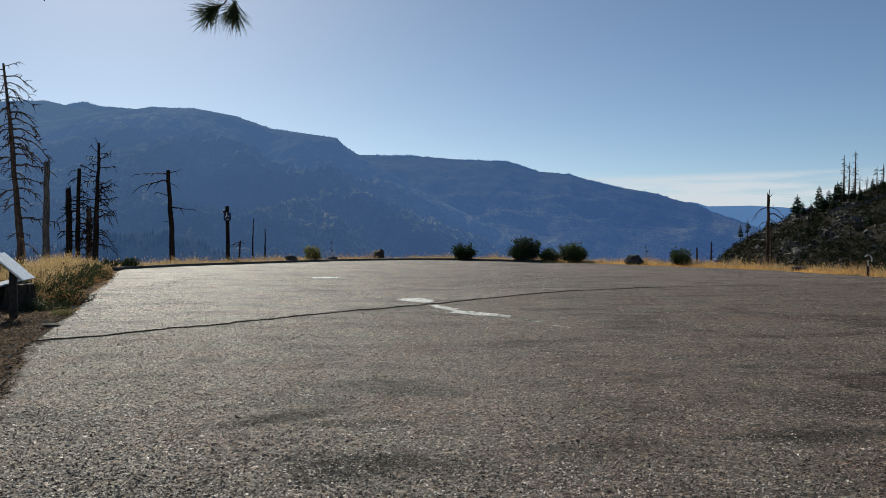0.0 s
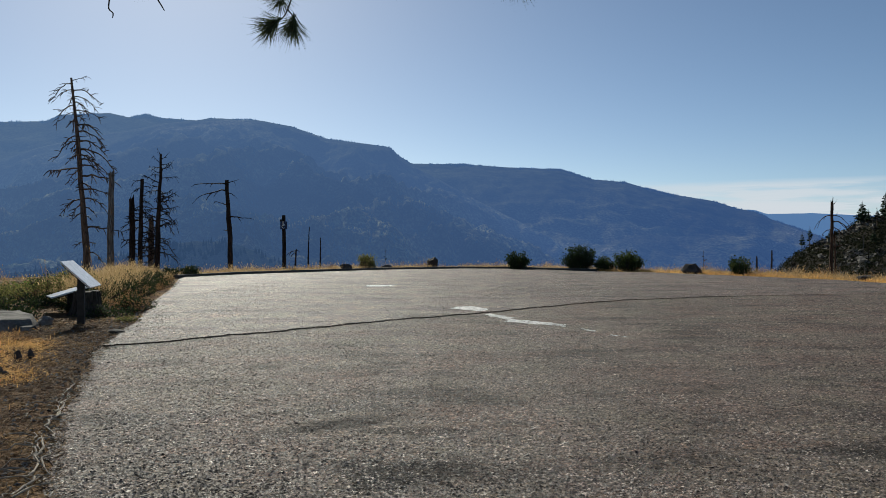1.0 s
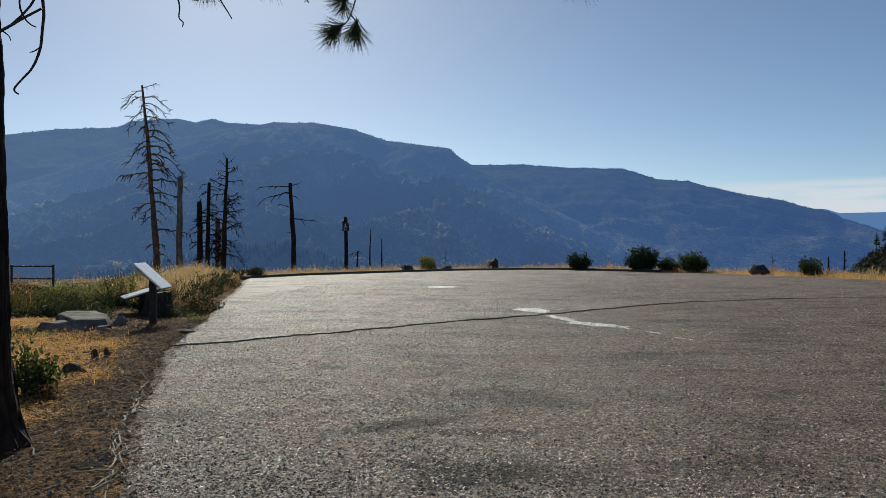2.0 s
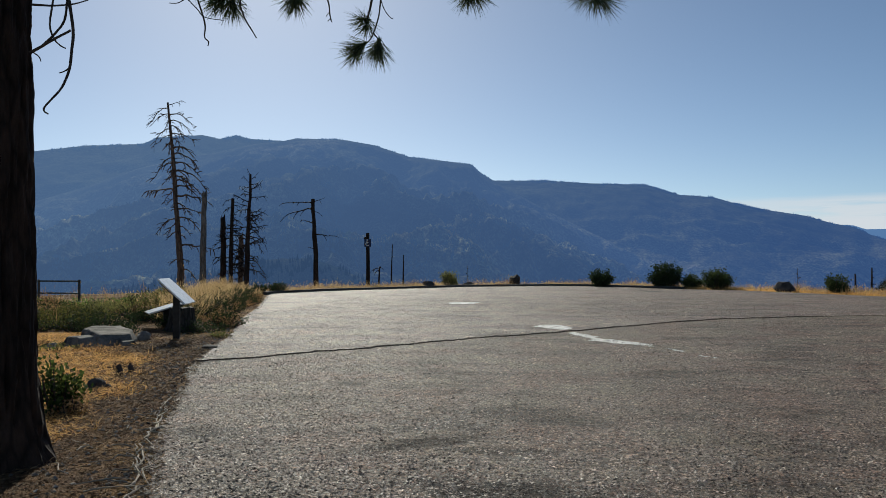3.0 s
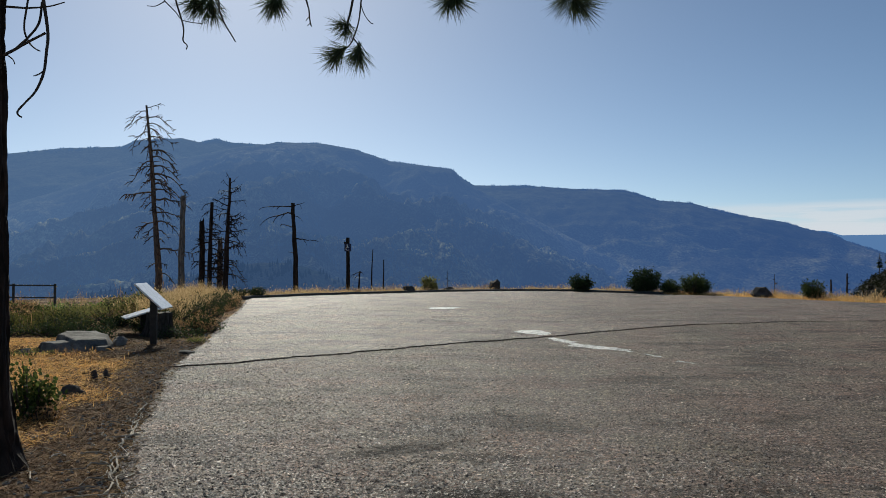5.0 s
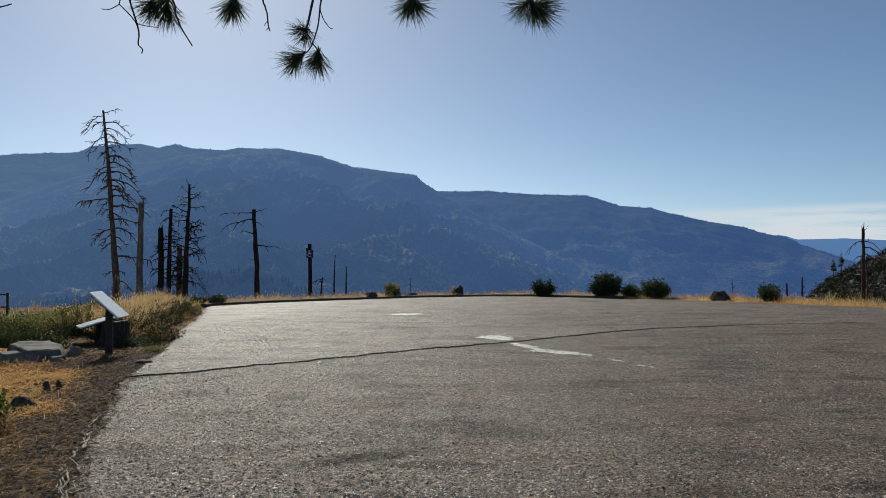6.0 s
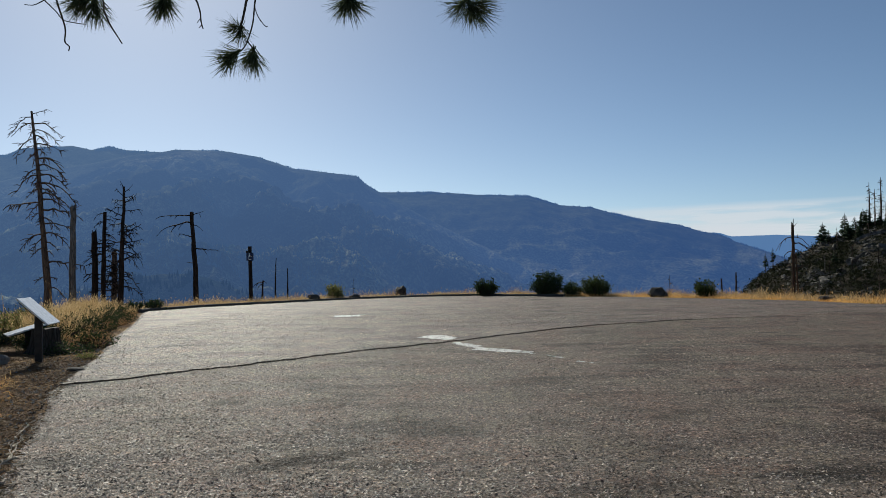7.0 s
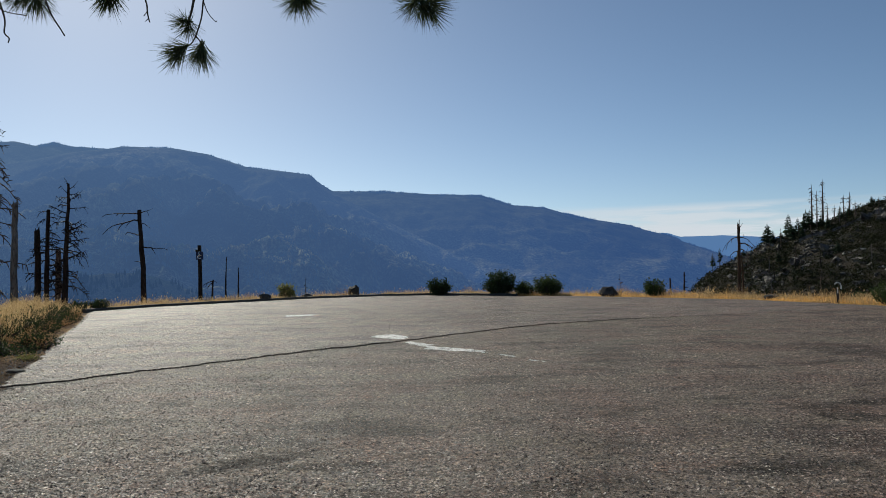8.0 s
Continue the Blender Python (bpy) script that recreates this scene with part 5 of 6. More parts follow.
# fallen needles, bark flakes and twigs on the dirt
sh = Shell()
rng = random.Random(53)
for x, y in field(42000, -9.5, -1.0, 3.2, 15.2, 53, lambda x, y: (1.0 if gap(LOT, x, y) < 3.0 else 0.2) * (1.0 if noise.noise(Vector((x * 1.7, y * 1.7, 4))) > -0.25 else 0.4), -0.10):
    a, ln, w = rng.gauss(0.2, 1.1), rng.uniform(0.015, 0.085), rng.uniform(0.001, 0.0045)
    c = Vector((x, y, ground_z(x, y) + rng.uniform(0.003, 0.022)))
    o, s = Vector((math.cos(a), math.sin(a), rng.uniform(-0.12, 0.20))) * ln, Vector((-math.sin(a), math.cos(a), rng.uniform(-0.9, 0.9))) * w
    sh.add([c - s, c + s, c + o * 0.5 + s + Vector((0, 0, 0.008)), c + o, c + o * 0.5 - s + Vector((0, 0, 0.008))], [(0, 1, 2, 4), (4, 2, 3)])
setting("verge_litter", sh, leaf_mat("pine_litter", (0.020, 0.012, 0.007), (0.29, 0.180, 0.092), 0.05), "fallen pine needles and twigs on the dirt", "litter", "stuff")

# bushes and stones along the rim
bush("rim_bush", 1.25, 46.9, 1.33, 1.20, 1.0, SHRUB_DARK, 2550, 0.098, "rounded dark green bush at the kerb", 61, tufted=1.0)
bush("rim_bush", 4.55, 44.9, 1.75, 1.52, 1.32, SHRUB_DARK, 3910, 0.103, "large dark green bush at the end of the kerb", 62, tufted=1.0)
bush("rim_bush", 5.9, 44.4, 1.14, 1.12, 0.72, RIM_LEAF, 1530, 0.092, "low green bush between two larger bushes", 63, tufted=1.0)
bush("rim_bush", 7.1, 43.8, 1.67, 1.28, 0.98, RIM_LEAF, 3060, 0.098, "spreading green bush at the edge of the lot", 64, tufted=1.0)
bush("rim_bush", 11.6, 39.3, 1.14, 0.96, 0.85, RIM_LEAF, 1700, 0.092, "ragged green bush in the dry grass", 65, tufted=1.0)
bush("rim_bush", -7.4, 45.6, 1.14, 0.96, 0.85, SHRUB_OLIVE, 1530, 0.081, "olive green bush behind the kerb", 66, tufted=1.0)
bush("rim_bush", 16.4, 27.4, 1.22, 1.20, 0.85, RIM_LEAF, 2210, 0.069, "leafy green bush at the lot edge", 67, tufted=1.0)
bush("rim_bush", -13.75, 35.5, 1.14, 0.80, 0.52, SHRUB_DARK, 1530, 0.057, "low dark shrub at the corner of the kerb", 68, tufted=1.0)
bush("rim_bush", -14.6, 35.3, 0.99, 0.80, 0.50, SHRUB_DARK, 1360, 0.057, "low dark shrub at the corner of the kerb", 69, tufted=1.0)
bush("rim_bush", 18.8, 33.0, 1.82, 1.28, 0.7, SHRUB_DARK, 1530, 0.103, "dark bush beyond the lot edge", 70, tufted=1.0)

for i, (x, y, sx, sz, lab) in enumerate([(-8.25, 43.6, 0.32, 0.22, "small dark stone on the kerb"), (-6.35, 46.2, 0.36, 0.22, "small dark stone behind the kerb"),
                                         (-3.85, 48.2, 0.50, 0.55, "upright dark rock behind the kerb"), (9.75, 41.0, 0.52, 0.40, "dark brown rock in the dry grass"),
                                         (14.9, 33.6, 0.4, 0.2, "low dark stone at the lot edge")]):
    me = rock_mesh("rim_stone", 80 + i, (sx * 1.1, sx * 0.8, sz), 0.9, level=2)
    ob = part("rim_stone", me, DARK_STONE)
    ob.matrix_basis = pose(x, y, max(ground_z(x, y), 0.0) + (0.1 if i == 0 else -0.03), 0, 0, i * 50)
    tagged(ob, lab, "stone", "rim stones")

# bent white pipe in the grass
t = thing("bent_pipe", 15.55, 29.4, ground_z(15.55, 29.4) - 0.05, 0, "pale bent metal pipe on a dark stand", "pipe")
sh = Shell()
tube(sh, [(0, 0, 0), (0, 0, 0.45)], [0.05, 0.045], 8)
part("stand", sh, SIGN_POST, t, "dark stand")
sh = Shell()
tube(sh, [(-0.12, 0, 0.78), (-0.02, 0, 0.85), (0.08, 0, 0.82), (0.13, 0, 0.72), (0.13, 0, 0.60)], [0.024] * 5, 8)
tube(sh, [(0, 0, 0.42), (-0.01, 0, 0.66)], [0.02, 0.02], 8)
part("bend", sh, PIPE, t, "white curved pipe end")


# ---- signs by the verge ----
def panel_sign(name, x, y, turn, pitch, z_mid, wide, high, label, post_w):
    """Slanted information panel on one pedestal; its lower edge points along +x before turning."""
    t = thing(name, x, y, ground_z(x, y) - 0.05, turn, label, "sign", "information signs")
    zm = z_mid - ground_z(x, y) + 0.05
    m = pose(0, 0, zm, 0, pitch, 0)
    s = Shell()
    box(s, m, high, wide, 0.030, 0.006)
    panel = part("panel", s, SIGN_FACE, t, "pale glossy slanted panel")
    s = Shell()
    box(s, m @ pose(0, 0, -0.029), high * 0.82, wide * 0.86, 0.020, 0.004)
    part("backing", s, SIGN_POST, t, "dark steel backing frame")
    s = Shell()
    box(s, pose(0, 0, (zm - 0.04) / 2), post_w, post_w * 0.75, zm - 0.04, 0.008)
    part("pedestal", s, SIGN_POST, t, "dark steel pedestal")
    s = Shell()
    box(s, m @ pose(0, 0, -0.05), high * 0.5, wide * 0.3, 0.025, 0.004)
    part("bracket", s, SIGN_POST, t)
    return t


panel_sign("information_sign", -7.70, 14.4, 15, 43, 0.935, 0.90, 0.70, "slanted pale information panel on a dark steel pedestal", 0.125)
panel_sign("information_sign", -9.00, 16.4, 36, -16, 0.50, 0.80, 0.86, "low slanted pale panel beside the shrubs", 0.12)

# weathered stump behind the sign
sh = Shell()
seg, rows = 40, 12
for r in range(rows):
    z = 0.56 * r / (rows - 1)
    for k in range(seg):
        th = 2 * math.pi * k / seg
        rad = 0.24 + 0.20 * math.exp(-z / 0.16) * (1 + 0.35 * math.sin(4 * th + 0.6)) + 0.02 * math.sin(11 * th) + 0.02 * noise.noise(Vector((math.cos(th) * 3, math.sin(th) * 3, z)))
        sh.v.append((rad * math.cos(th), rad * math.sin(th), z + (0.05 * noise.noise(Vector((th * 2, 4, 0))) if r == rows - 1 else 0)))
sh.f = [(r * seg + k, r * seg + (k + 1) % seg, (r + 1) * seg + (k + 1) % seg, (r + 1) * seg + k) for r in range(rows - 1) for k in range(seg)]
sh.f.append(tuple((rows - 1) * seg + k for k in range(seg)))
ob = part("tree_stump", sh, STUMP)
ob.location = (-8.42, 16.0, ground_z(-8.42, 16.0) - 0.08)
tagged(ob, "weathered grey tree stump behind the information sign", "stump")

# flat stones by the verge
def flat_stone(pts, h, tilt, seed, label):
    """Half-buried split stone: level top, battered sides."""
    x0, y0 = sum(p[0] for p in pts) / len(pts), sum(p[1] for p in pts) / len(pts)
    z = ground_z(x0, y0)
    ring = dense([(x - x0, y - y0) for x, y in pts], 0.09, 0.035, seed)
    n = len(ring)
    s = Shell()
    for share, lift in ((1.22, -0.15), (1.16, 0.35 * h), (1.05, 0.8 * h), (0.985, h), (0.93, h + 0.012)):
        s.v += [(x * share + 0.03 * noise.noise(Vector((x * 6, y * 6, lift * 9 + seed))), y * share + 0.03 * noise.noise(Vector((x * 6, y * 6, lift * 9 + seed + 5))),
                 lift + (tilt * x + 0.015 * noise.noise(Vector((x * 5, y * 5, seed))) if lift > 0.5 * h else 0)) for x, y in ring]
    s.f = [(r * n + k, r * n + (k + 1) % n, (r + 1) * n + (k + 1) % n, (r + 1) * n + k) for r in range(4) for k in range(n)]
    s.f.append(tuple(4 * n + k for k in range(n)))
    ob = part("flat_stone", s, SLAB)
    ob.location = (x0, y0, z)
    return tagged(ob, label, "stone", "flat stones")


flat_stone([(-9.02, 13.45), (-9.25, 14.05), (-8.80, 14.30), (-8.30, 13.85), (-7.98, 13.22), (-8.28, 12.80)], 0.24, -0.05, 5, "flat-topped grey stone block split along its top")
flat_stone([(-9.12, 13.22), (-8.98, 12.82), (-8.48, 12.48), (-8.33, 12.74), (-8.78, 13.22)], 0.16, 0.06, 6, "lower flat grey stone leaning on a block")
flat_stone([(-8.02, 12.95), (-7.86, 12.85), (-7.78, 13.05), (-7.92, 13.16)], 0.07, 0.0, 7, "small flat grey stone beside a block")
for i, (x, y, s, h) in enumerate([(-8.12, 13.95, 0.16, 0.14), (-9.25, 12.85, 0.12, 0.07), (-8.35, 13.1, 0.10, 0.07)]):
    ob = part("verge_stone", rock_mesh("verge_stone", 95 + i, (s, s * 0.8, h), 0.3), STONE)
    ob.matrix_basis = pose(x, y, ground_z(x, y) - 0.02, 0, 0, 40 * i)
    tagged(ob, "small grey stone beside the flat blocks", "stone", "verge stones")
for i, (x, y, s, h) in enumerate([(-6.08, 9.80, 0.055, 0.12), (-5.99, 9.92, 0.045, 0.10), (-5.66, 8.60, 0.14, 0.11), (-5.52, 8.62, 0.07, 0.05), (-6.35, 13.0, 0.16, 0.06), (-5.55, 11.3, 0.12, 0.05)]):
    ob = part("verge_stone", rock_mesh("verge_stone", 105 + i, (s, s * 0.8, h), 0.3), DARK_STONE)
    ob.matrix_basis = pose(x, y, ground_z(x, y) - 0.015, 0, 0, 40 * i)
    tagged(ob, "small dark stone lying on the dirt verge", "stone", "verge stones")

bush("sapling_shrub", -5.20, 7.25, 0.38, 0.40, 0.57, SAPLING, 900, 0.050, "leafy green shrub beside the pine trunk", 120, "shrub", tufted=0.4)
bush("dry_shrub", -5.02, 7.15, 0.42, 0.4, 0.26, STRAW_RED, 320, 0.035, "dry brown shrub behind the pine trunk", 121, "shrub")
for i, (x, y, w, h) in enumerate([(-7.9, 12.1, 0.9, 0.16), (-8.6, 12.0, 1.0, 0.20), (-7.3, 11.6, 0.7, 0.12), (-7.1, 14.9, 0.6, 0.16), (-9.6, 12.6, 1.1, 0.25)]):
    bush("dry_shrub", x, y, w, w * 0.8, h, (STRAW_RED, SHRUB_OLIVE)[i % 2], 420, 0.03, "low brown twiggy shrub on the dry verge", 125 + i, "shrub")

# clods of dirt on the verge
sh = Shell()
rng = random.Random(67)
for x, y in field(14000, -9.0, -0.9, 3.0, 15.2, 68, lambda x, y: 1.0 if gap(LOT, x, y) < 2.6 else 0.2, -0.10):
    s = rng.uniform(0.004, 0.014) * (2.0 if rng.random() < 0.08 else 1)
    c = Vector((x, y, ground_z(x, y)))
    vs = [c + Vector((rng.uniform(0.6, 1.4) * s * a, rng.uniform(0.6, 1.4) * s * b, rng.uniform(0.4, 0.9) * s * d)) for a, b, d in ((1, 0, 0), (-1, 0, 0), (0, 1, 0), (0, -1, 0), (0, 0, 1))]
    sh.add(vs, [(0, 2, 4), (2, 1, 4), (1, 3, 4), (3, 0, 4)])
setting("dirt_clods", sh, DIRT, "crumbly brown clods of dirt on the verge", "dirt", "stuff")

# crumbled asphalt along the broken edge; its dark colour also stands for the shaded gap
sh = Shell()
rng = random.Random(63)
for i in range(420):
    j = rng.randrange(len(near_edge) - 1)
    (x1, y1), (x2, y2) = near_edge[j], near_edge[j + 1]
    if not 3.0 < y1 < 20.0 or noise.noise(Vector((x1 * 1.1, y1 * 1.1, 12))) < rng.uniform(-0.5, 0.15):
        continue
    way = Vector((x2 - x1, y2 - y1, 0)).normalized()
    out = Vector((-way.y, way.x, 0))
    c = Vector((x1, y1, -0.012)) + out * rng.gauss(0.03, 0.035)
    a, b, h = rng.uniform(0.02, 0.075), rng.uniform(0.012, 0.035), rng.uniform(0.012, 0.034)
    ring = [c + way * a * math.cos(k * 1.0472) * rng.uniform(0.7, 1.2) + out * b * math.sin(k * 1.0472) * rng.uniform(0.7, 1.2) for k in range(6)]
    top = [c.lerp(p, 0.6) + Vector((0, 0, h * rng.uniform(0.7, 1.1))) for p in ring]
    sh.add(ring + top, [tuple(range(6, 12))] + [(k, (k + 1) % 6, 6 + (k + 1) % 6, 6 + k) for k in range(6)])
setting("edge_crumbs", sh, CRUMB, "dark crumbled asphalt along the broken lot edge", "asphalt crumbs", "stuff")

# pebbles and sticks along the broken edge of the asphalt
sh = Shell()
rng = random.Random(61)
edge = dense(LOT[2:10], 0.05, 0.1, 1, closed=False)
for i in range(1100):
    x, y = rng.choice(edge)
    x, y = x - abs(rng.gauss(0.05, 0.5)), y - rng.gauss(0, 0.15)
    if gap(LOT, x, y) < 0.0:
        continue
    s = rng.uniform(0.008, 0.028)
    c = Vector((x, y, ground_z(x, y) + s * 0.2))
    vs = [c + Vector((rng.uniform(0.7, 1.3) * s * a, rng.uniform(0.7, 1.3) * s * b, rng.uniform(0.5, 0.9) * s * d)) for a, b, d in ((1, 0, 0), (-1, 0, 0), (0, 1, 0), (0, -1, 0), (0, 0, 1), (0, 0, -1))]
    sh.add(vs, [(0, 2, 4), (2, 1, 4), (1, 3, 4), (3, 0, 4), (2, 0, 5), (1, 2, 5), (3, 1, 5), (0, 3, 5)])
setting("verge_gravel", sh, STONE, "loose gravel along the asphalt edge", "gravel", "stuff")
for i in range(12):
    rr = random.Random(440 + i)
    y0 = 4.25 + 0.33 * i + rr.uniform(-0.1, 0.1)
    sh = Shell()
    pts = []
    for q in range(9):
        y = y0 + 0.09 * q
        x = float(np.interp(y, [4.2, 4.83, 6.19, 8.62], [-2.57, -2.87, -3.58, -4.66])) - 0.07 + 0.16 * noise.noise(Vector((y * 1.7, i * 7.3, 0))) + 0.05 * noise.noise(Vector((y * 9.0, i * 5.1, 2)))
        pts.append((x, y, 0.012 + 0.02 * rr.random()))
    tube(sh, pts, [(0.003 + 0.008 * rr.random()) * (1.2 - 0.09 * k) for k in range(len(pts))], 6, wob=0.3, rng=rr)
    ob = part("root", sh, PALE_STICK)
    tagged(ob, "pale dry root along the broken asphalt edge", "root", "dry roots")
for i in range(34):
    rr = random.Random(400 + i)
    u = rr.random() ** 1.2
    y = 4.4 + 3.6 * u
    x = float(np.interp(y, [4.83, 6.19, 8.62], [-2.87, -3.58, -4.66])) - 0.06 + rr.gauss(0, 0.05)
    if i > 24:
        x, y = x - rr.uniform(0.3, 1.4), y + rr.uniform(-0.5, 1.0)
    a = rr.gauss(2.05, 0.9)
    ln = rr.uniform(0.10, 0.36)
    sh = Shell()
    pts = [Vector((math.cos(a + rr.uniform(-0.5, 0.5)) * ln * q, math.sin(a + rr.uniform(-0.5, 0.5)) * ln * q, 0.012 + 0.03 * math.sin(3 * q) * rr.random())) for q in (0, 0.33, 0.66, 1)]
    tube(sh, pts, [0.006, 0.007, 0.005, 0.003], 5)
    ob = part("dry_stick", sh, PALE_STICK)
    ob.location = (x, y, max(ground_z(x, y), -0.02))
    tagged(ob, "pale dry stick lying along the asphalt edge", "stick", "dry sticks")

# ---- railing at the overlook ----
t = thing("railing", -18.0, 26.65, 0.0, 0, "dark metal railing on a pale concrete footing", "railing")
for i in range(5):
    sh = Shell()
    box(sh, pose(-1.65 * i, 0.02 * i, 0.40), 0.07, 0.07, 0.86, 0.008)
    part("post", sh, RAIL, t)
for z in (0.77, 0.33):
    sh = Shell()
    box(sh, pose(-3.3, 0.04, z, 0, 0, -0.7), 6.68, 0.05, 0.055, 0.008)
    part("rail", sh, RAIL, t)
sh = Shell()
box(sh, pose(-3.3, 0.04, -0.04, 0, 0, -0.7), 6.9, 0.3, 0.14, 0.02)
part("footing", sh, CONCRETE, t, "pale concrete footing")

# ---- ponderosa pine beside the lot ----
PX, PY = -4.39, 5.35
pine = thing("pine_tree", PX, PY, ground_z(PX, PY) - 0.1, 0, "ponderosa pine with furrowed dark bark and hanging needle tufts", "pine tree")
zoff = -(ground_z(PX, PY) - 0.1)


def pine_radius(z):
    return 0.30 * (1 - z / 16.0) + 0.20 * math.exp(-z / 0.28)


sh = Shell()
rows, seg = 230, 84
for i in range(rows):
    z = 13.0 * (i / (rows - 1)) ** 1.5
    for k in range(seg):
        th = 2 * math.pi * k / seg
        c = Vector((math.cos(th), math.sin(th), 0))
        p = Vector((c.x * 3.2, c.y * 3.2, z * 1.1))
        cell = noise.voronoi(Vector((th * 3.2 if k else 0, 0, 0)) * 0 + Vector((c.x * 2.9, c.y * 2.9, z * 0.95)), distance_metric="DISTANCE", exponent=2.5)[0]
        furrow = min(1.0, (cell[1] - cell[0]) * 4.5)
        root = 0.10 * math.exp(-z / 0.22) * math.sin(5 * th + 1.0)
        r = pine_radius(z) * (1 + root) + 0.034 * (furrow - 0.7) + 0.016 * noise.noise(p * 3) + 0.008 * noise.noise(p * 9)
        sh.v.append((c.x * r, c.y * r, z))
for i in range(rows - 1):
    for k in range(seg):
        k2 = (k + 1) % seg
        sh.f.append((i * seg + k, i * seg + k2, (i + 1) * seg + k2, (i + 1) * seg + k))
part("trunk", sh, PINE_BARK, pine, "dark furrowed bark")


def tuft_mesh(seed, n, length, spreadness):
    """Brush of long needles round a short shoot that points along +z."""
    rng = random.Random(seed)
    s = Shell()
    tube(s, [(0, 0, -0.08), (0, 0, 0.0), (0, 0, 0.07)], [0.007, 0.009, 0.006], 5)
    for i in range(n):
        a = rng.uniform(0, 6.283)
        b = Vector((0, 0, rng.uniform(-0.07, 0.08)))
        tilt = rng.uniform(0.12, spreadness)
        w = Vector((math.sin(tilt) * math.cos(a), math.sin(tilt) * math.sin(a), math.cos(tilt)))
        ln = length * rng.uniform(0.7, 1.1)
        e = b + w * ln
        m = b + w * ln * 0.55 + Vector((rng.gauss(0, 1), rng.gauss(0, 1), rng.gauss(0, 1))) * 0.006
        sd = w.orthogonal().normalized()
        sd.rotate(Matrix.Rotation(rng.uniform(0, 6.28), 3, w))
        sd *= 0.0030
        s.add([b - sd, b + sd, m + sd, e, m - sd], [(0, 1, 2, 4), (4, 2, 3)])
    me = s.mesh("needle_tuft")
    me.materials.append(NEEDLE)
    return me


tufts = [tuft_mesh(500 + i, 130, 0.30, 1.25) for i in range(3)] + [tuft_mesh(510 + i, 120, 0.32, 0.95) for i in range(3)]


def put_tuft(p, way, k, parent, scale=1.0):
    ob = part("needle_tuft", tufts[k % len(tufts)], NEEDLE, parent)
    q = Vector(way).normalized().to_track_quat("Z", "Y")
    ob.matrix_basis = Matrix.LocRotScale(Vector(p), q, Vector((scale, scale, scale)))
    return ob


def local(x, y, z):
    return Vector((x - PX, y - PY, z + zoff))


def limb(name, pts, r0, r1, material=TWIG, sides=7, parent=pine):
    s = Shell()
    pts = [Vector(p) for p in pts]
    fine = []
    for i in range(len(pts) - 1):
        a, b, c, d = pts[max(i - 1, 0)], pts[i], pts[i + 1], pts[min(i + 2, len(pts) - 1)]
        for u in (0.0, 0.25, 0.5, 0.75):
            fine.append(0.5 * (2 * b + (c - a) * u + (2 * a - 5 * b + 4 * c - d) * u * u + (3 * b - a - 3 * c + d) * u ** 3))
    pts = fine + [pts[-1]]
    n = len(pts)
    tube(s, pts, [r0 + (r1 - r0) * i / (n - 1) for i in range(n)], sides, wob=0.06, rng=random.Random(int(r0 * 1e4)))
    return part(name, s, material, parent)


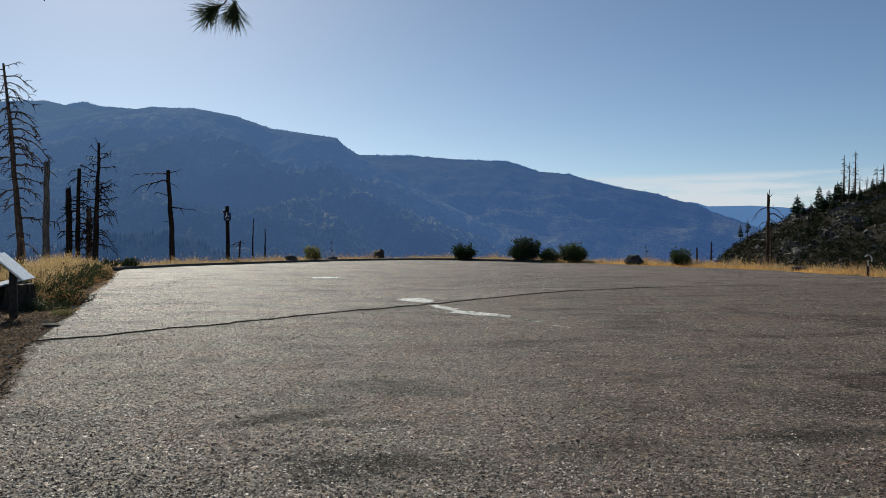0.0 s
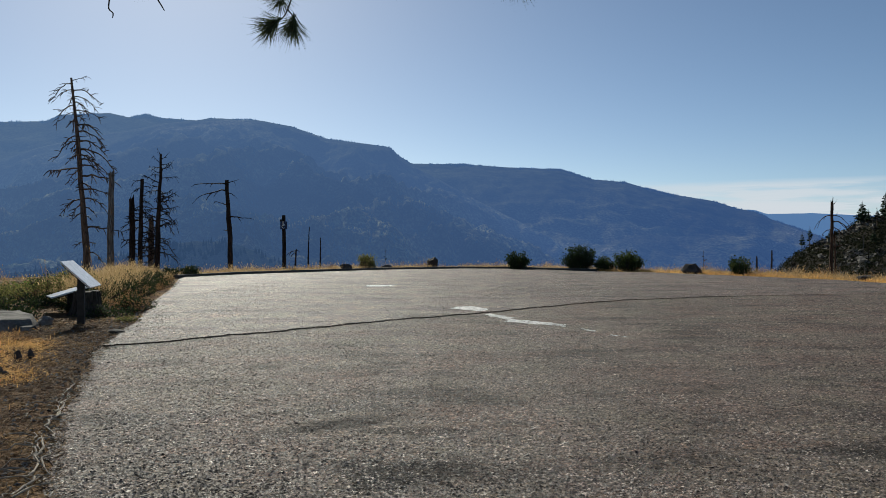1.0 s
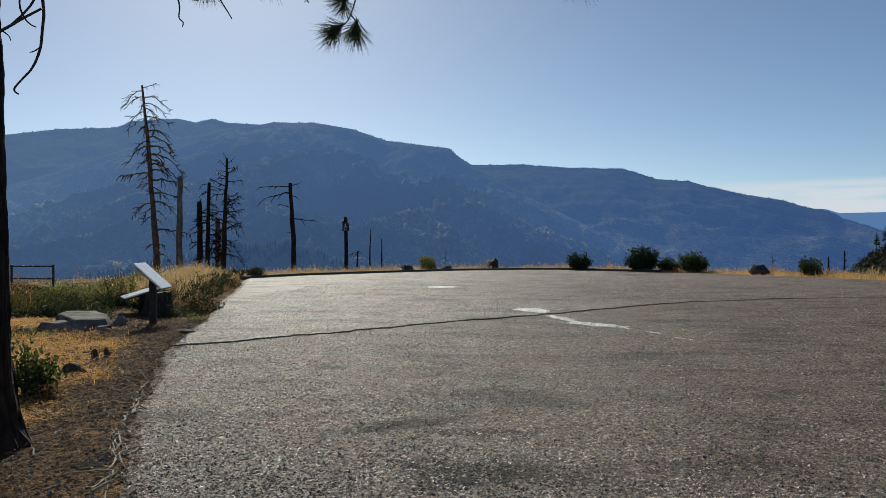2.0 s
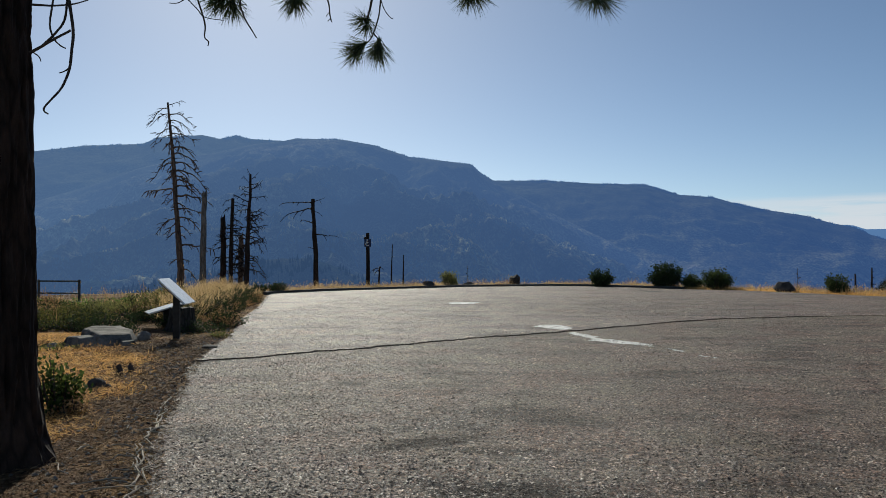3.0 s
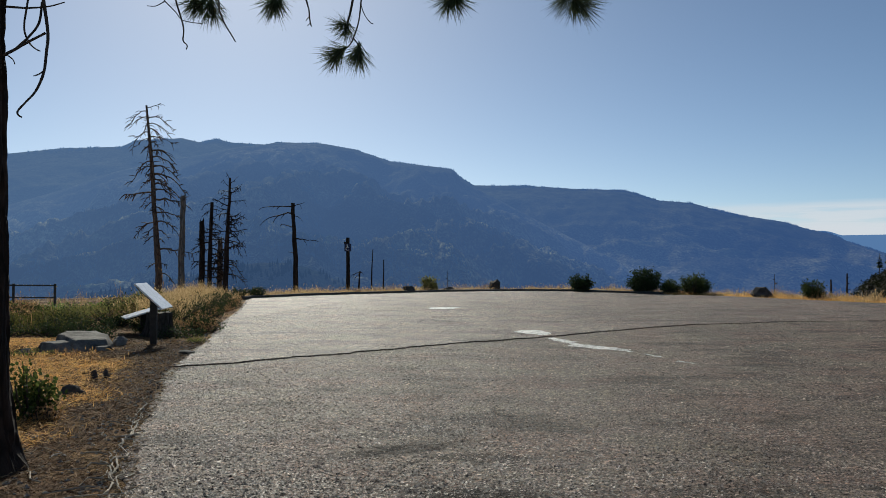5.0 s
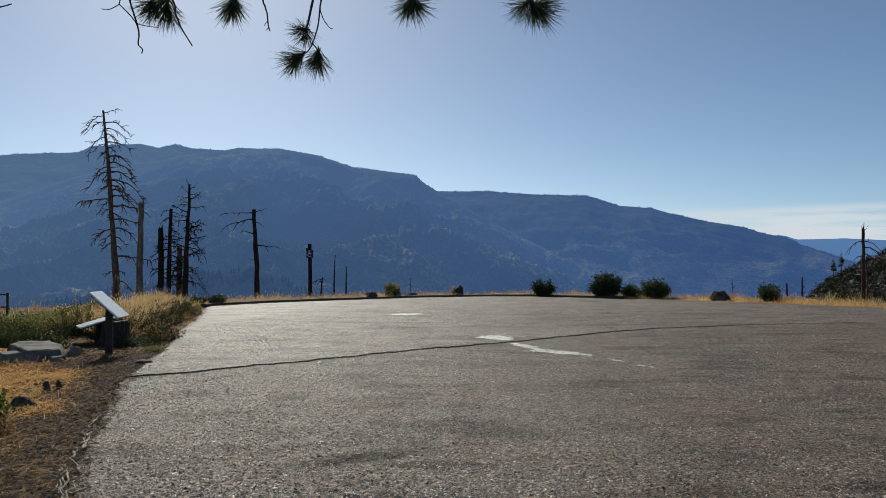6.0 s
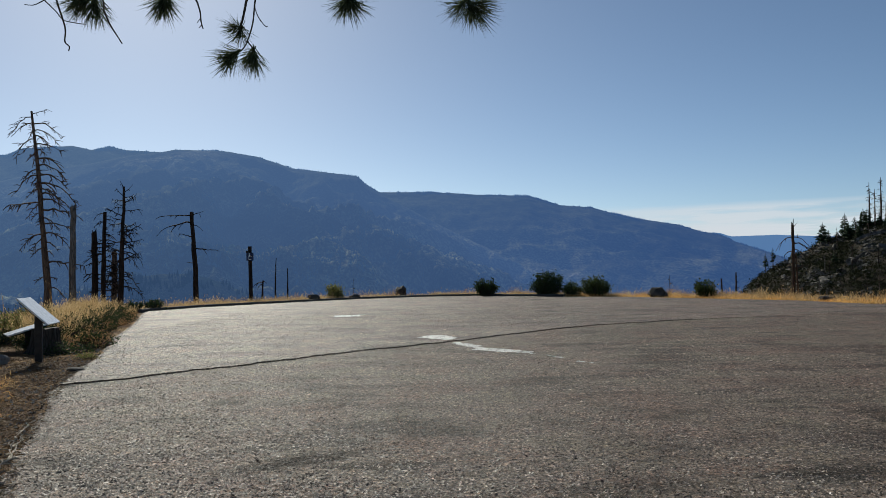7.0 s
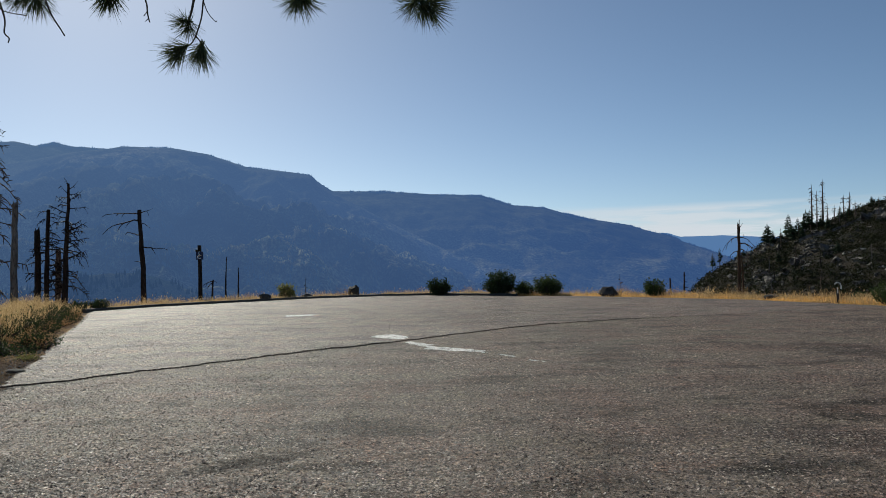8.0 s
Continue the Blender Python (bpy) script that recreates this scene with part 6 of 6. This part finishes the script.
# limbs over the verge with hanging shoots
limb("limb", [local(-4.3, 5.5, 6.5), local(-4.1, 7.4, 6.6), local(-3.6, 9.2, 6.35), local(-2.7, 10.4, 6.05), local(-1.5, 10.5, 5.9), local(0.2, 10.5, 5.55)], 0.06, 0.016)
limb("limb", [local(-4.4, 5.5, 6.2), local(-4.75, 7.6, 6.3), local(-5.0, 9.4, 6.0), local(-5.2, 10.5, 5.6)], 0.04, 0.016)
D = 10.5
hang = [
    # shoots that carry needles
    [(-2.7, 10.4, 6.05), (-2.70, D, 5.60), (-2.80, D, 5.10), (-2.84, D, 4.91), (-2.88, D, 4.78)],
    [(-2.6, 10.4, 6.0), (-2.65, D, 5.33), (-2.68, D, 5.10), (-2.71, D, 4.84), (-2.78, D, 4.62), (-2.84, D, 4.51), (-2.94, D, 4.44)],
    [(-2.79, D, 4.61), (-2.72, D, 4.52), (-2.69, D, 4.43)],
    [(-5.0, 9.4, 6.0), (-4.95, 10.2, 5.6), (-4.82, D, 5.22)],
    [(-5.0, 9.6, 5.95), (-5.10, 10.3, 5.55), (-5.03, D, 5.27)],
    [(-3.6, 9.2, 6.35), (-3.78, 10.2, 5.6), (-3.88, D, 5.22)],
    [(-1.5, 10.5, 5.9), (-1.45, D, 5.5), (-1.43, D, 5.14)],
    [(0.2, 10.5, 5.55), (0.02, D, 5.25), (0.10, D, 5.06), (0.18, D, 4.98)],
    # bare dead twigs
    [(-5.2, D, 5.6), (-5.37, D, 5.43), (-5.34, D, 5.23), (-5.25, D, 4.95), (-5.22, D, 4.81), (-5.23, D, 4.67), (-5.17, D, 4.60), (-5.18, D, 4.54)],
    [(-5.37, D, 5.43), (-5.48, D, 5.33), (-5.51, D, 5.24), (-5.55, D, 5.21), (-5.65, D, 5.17), (-5.77, D, 5.18)],
    [(-5.51, D, 5.24), (-5.34, D, 5.07), (-5.23, D, 4.95), (-4.94, D, 4.89)],
    [(-4.9, 10.2, 5.6), (-4.73, D, 5.24), (-4.70, D, 5.08), (-4.62, D, 4.88), (-4.52, D, 4.72), (-4.46, D, 4.62)],
    [(-4.70, D, 5.14), (-4.66, D, 5.10), (-4.61, D, 5.09)],
    [(-3.2, 9.9, 6.2), (-3.47, D, 5.33), (-3.44, D, 5.13), (-3.41, D, 5.02), (-3.40, D, 4.90), (-3.38, D, 4.81), (-3.37, D, 4.79)],
    [(-3.39, D, 4.84), (-3.41, D, 4.82), (-3.43, D, 4.80)],
    [(-3.41, D, 4.92), (-3.43, D, 4.90), (-3.45, D, 4.87)],
    [(-2.68, D, 5.08), (-2.67, D, 5.02), (-2.62, D, 4.90), (-2.54, D, 4.80), (-2.51, D, 4.80)],
]
for i, pts in enumerate(hang):
    limb("twig", [local(*p) for p in pts], (0.022, 0.014, 0.011, 0.014, 0.012, 0.013, 0.014, 0.014, 0.015, 0.010, 0.009, 0.015, 0.008, 0.014, 0.007, 0.006, 0.008)[i], 0.015 if i == 0 else 0.008 if i < 8 or i in (8, 11, 13) else 0.005, sides=6)
for i, (p, way, k, size) in enumerate([
        ((-2.88, D, 4.80), (-0.6, 0.2, 0.1), 0, 0.85), ((-2.87, D, 4.78), (-0.1, -0.1, -0.9), 0, 0.85),
        ((-2.93, D, 4.46), (-0.85, 0.1, -0.35), 3, 1.0), ((-2.95, D, 4.44), (-0.6, -0.2, -0.7), 4, 1.05),
        ((-2.70, D, 4.47), (0.05, 0.1, -1.0), 5, 1.05), ((-2.71, D, 4.46), (-0.35, -0.1, -0.8), 3, 1.0),
        ((-4.82, D, 5.22), (-0.30, 0.1, -0.9), 1, 1.15), ((-4.88, D, 5.25), (-0.75, 0.1, -0.5), 4, 1.15), ((-5.03, D, 5.27), (-0.25, -0.1, -0.9), 2, 1.1), ((-4.85, 10.6, 5.2), (0.1, 0.2, -1.0), 5, 1.0),
        ((-3.88, D, 5.22), (-0.15, 0.1, -1.0), 3, 1.05), ((-3.87, D, 5.24), (-0.6, 0.2, -0.8), 4, 1.05), ((-3.88, D, 5.24), (0.2, -0.2, -0.9), 5, 0.9),
        ((-1.43, D, 5.15), (-0.5, 0.1, -0.8), 1, 1.1), ((-1.42, D, 5.14), (0.45, 0.1, -0.8), 2, 1.1), ((-1.44, D, 5.18), (0.0, 0.3, -0.9), 0, 1.0),
        ((0.16, D, 5.01), (0.1, 0.1, -1.0), 1, 1.05), ((0.18, D, 4.99), (0.7, 0.1, -0.6), 4, 1.15), ((0.10, D, 5.06), (-0.6, 0.1, -0.7), 2, 1.1), ((0.2, D, 5.03), (0.9, -0.2, -0.1), 5, 1.1)]):
    put_tuft(local(*p), way, k, pine, size * 1.12)
# dead twigs close to the trunk
for i, pts in enumerate([
        [(-4.06, 5.3, 3.07), (-3.97, 5.3, 3.11), (-3.89, 5.3, 3.15), (-3.73, 5.3, 3.22)],
        [(-3.97, 5.3, 3.11), (-3.86, 5.3, 3.20), (-3.78, 5.3, 3.30), (-3.76, 5.3, 3.45)],
        [(-3.80, 5.3, 3.75), (-3.75, 5.3, 3.47), (-3.71, 5.3, 3.22), (-3.72, 5.3, 3.08), (-3.74, 5.3, 2.93), (-3.80, 5.3, 2.80), (-3.88, 5.3, 2.72), (-3.94, 5.3, 2.66), (-3.94, 5.3, 2.63), (-3.91, 5.3, 2.61)],
        [(-3.85, 5.3, 3.7), (-3.87, 5.3, 3.48), (-3.90, 5.3, 3.27), (-3.86, 5.3, 3.16), (-3.81, 5.3, 3.11), (-3.77, 5.3, 3.09)],
        [(-4.06, 5.3, 3.43), (-3.93, 5.3, 3.415), (-3.83, 5.3, 3.41), (-3.70, 5.3, 3.415), (-3.58, 5.3, 3.44)],
        [(-4.05, 5.3, 3.08), (-3.99, 5.3, 3.04), (-3.97, 5.3, 3.0)],
        [(-3.73, 5.3, 2.95), (-3.78, 5.3, 2.92), (-3.82, 5.3, 2.91)],
        [(-4.1, 5.35, 3.9), (-3.95, 5.3, 3.86), (-3.80, 5.3, 3.75)]]):
    limb("twig", [local(*p) for p in pts], (0.012, 0.010, 0.013, 0.008, 0.009, 0.006, 0.006, 0.014)[i], (0.009, 0.008, 0.006, 0.005, 0.004, 0.003, 0.004, 0.012)[i], sides=6)
# crown above the view
rng = random.Random(88)
for i in range(15):
    z = 5.6 + 7.0 * i / 15
    a = i * 2.4 + 0.5
    ln = 2.9 * (1 - (z - 5.0) / 10.5)
    o = Vector((math.cos(a), math.sin(a), 0))
    pts = [Vector((0, 0, z)), o * ln * 0.5 + Vector((0, 0, z + 0.12)), o * ln + Vector((0, 0, z - 0.05))]
    lb = limb("limb", pts, 0.045, 0.012, sides=6)
    for k in range(9):
        u = 0.35 + 0.65 * k / 8
        side = Vector((-o.y, o.x, 0)) * rng.uniform(-0.45, 0.45)
        put_tuft(o * ln * u + side + Vector((0, 0, z + rng.uniform(-0.1, 0.2))), o + side * 1.5 + Vector((0, 0, rng.uniform(-0.3, 0.6))), k, lb)
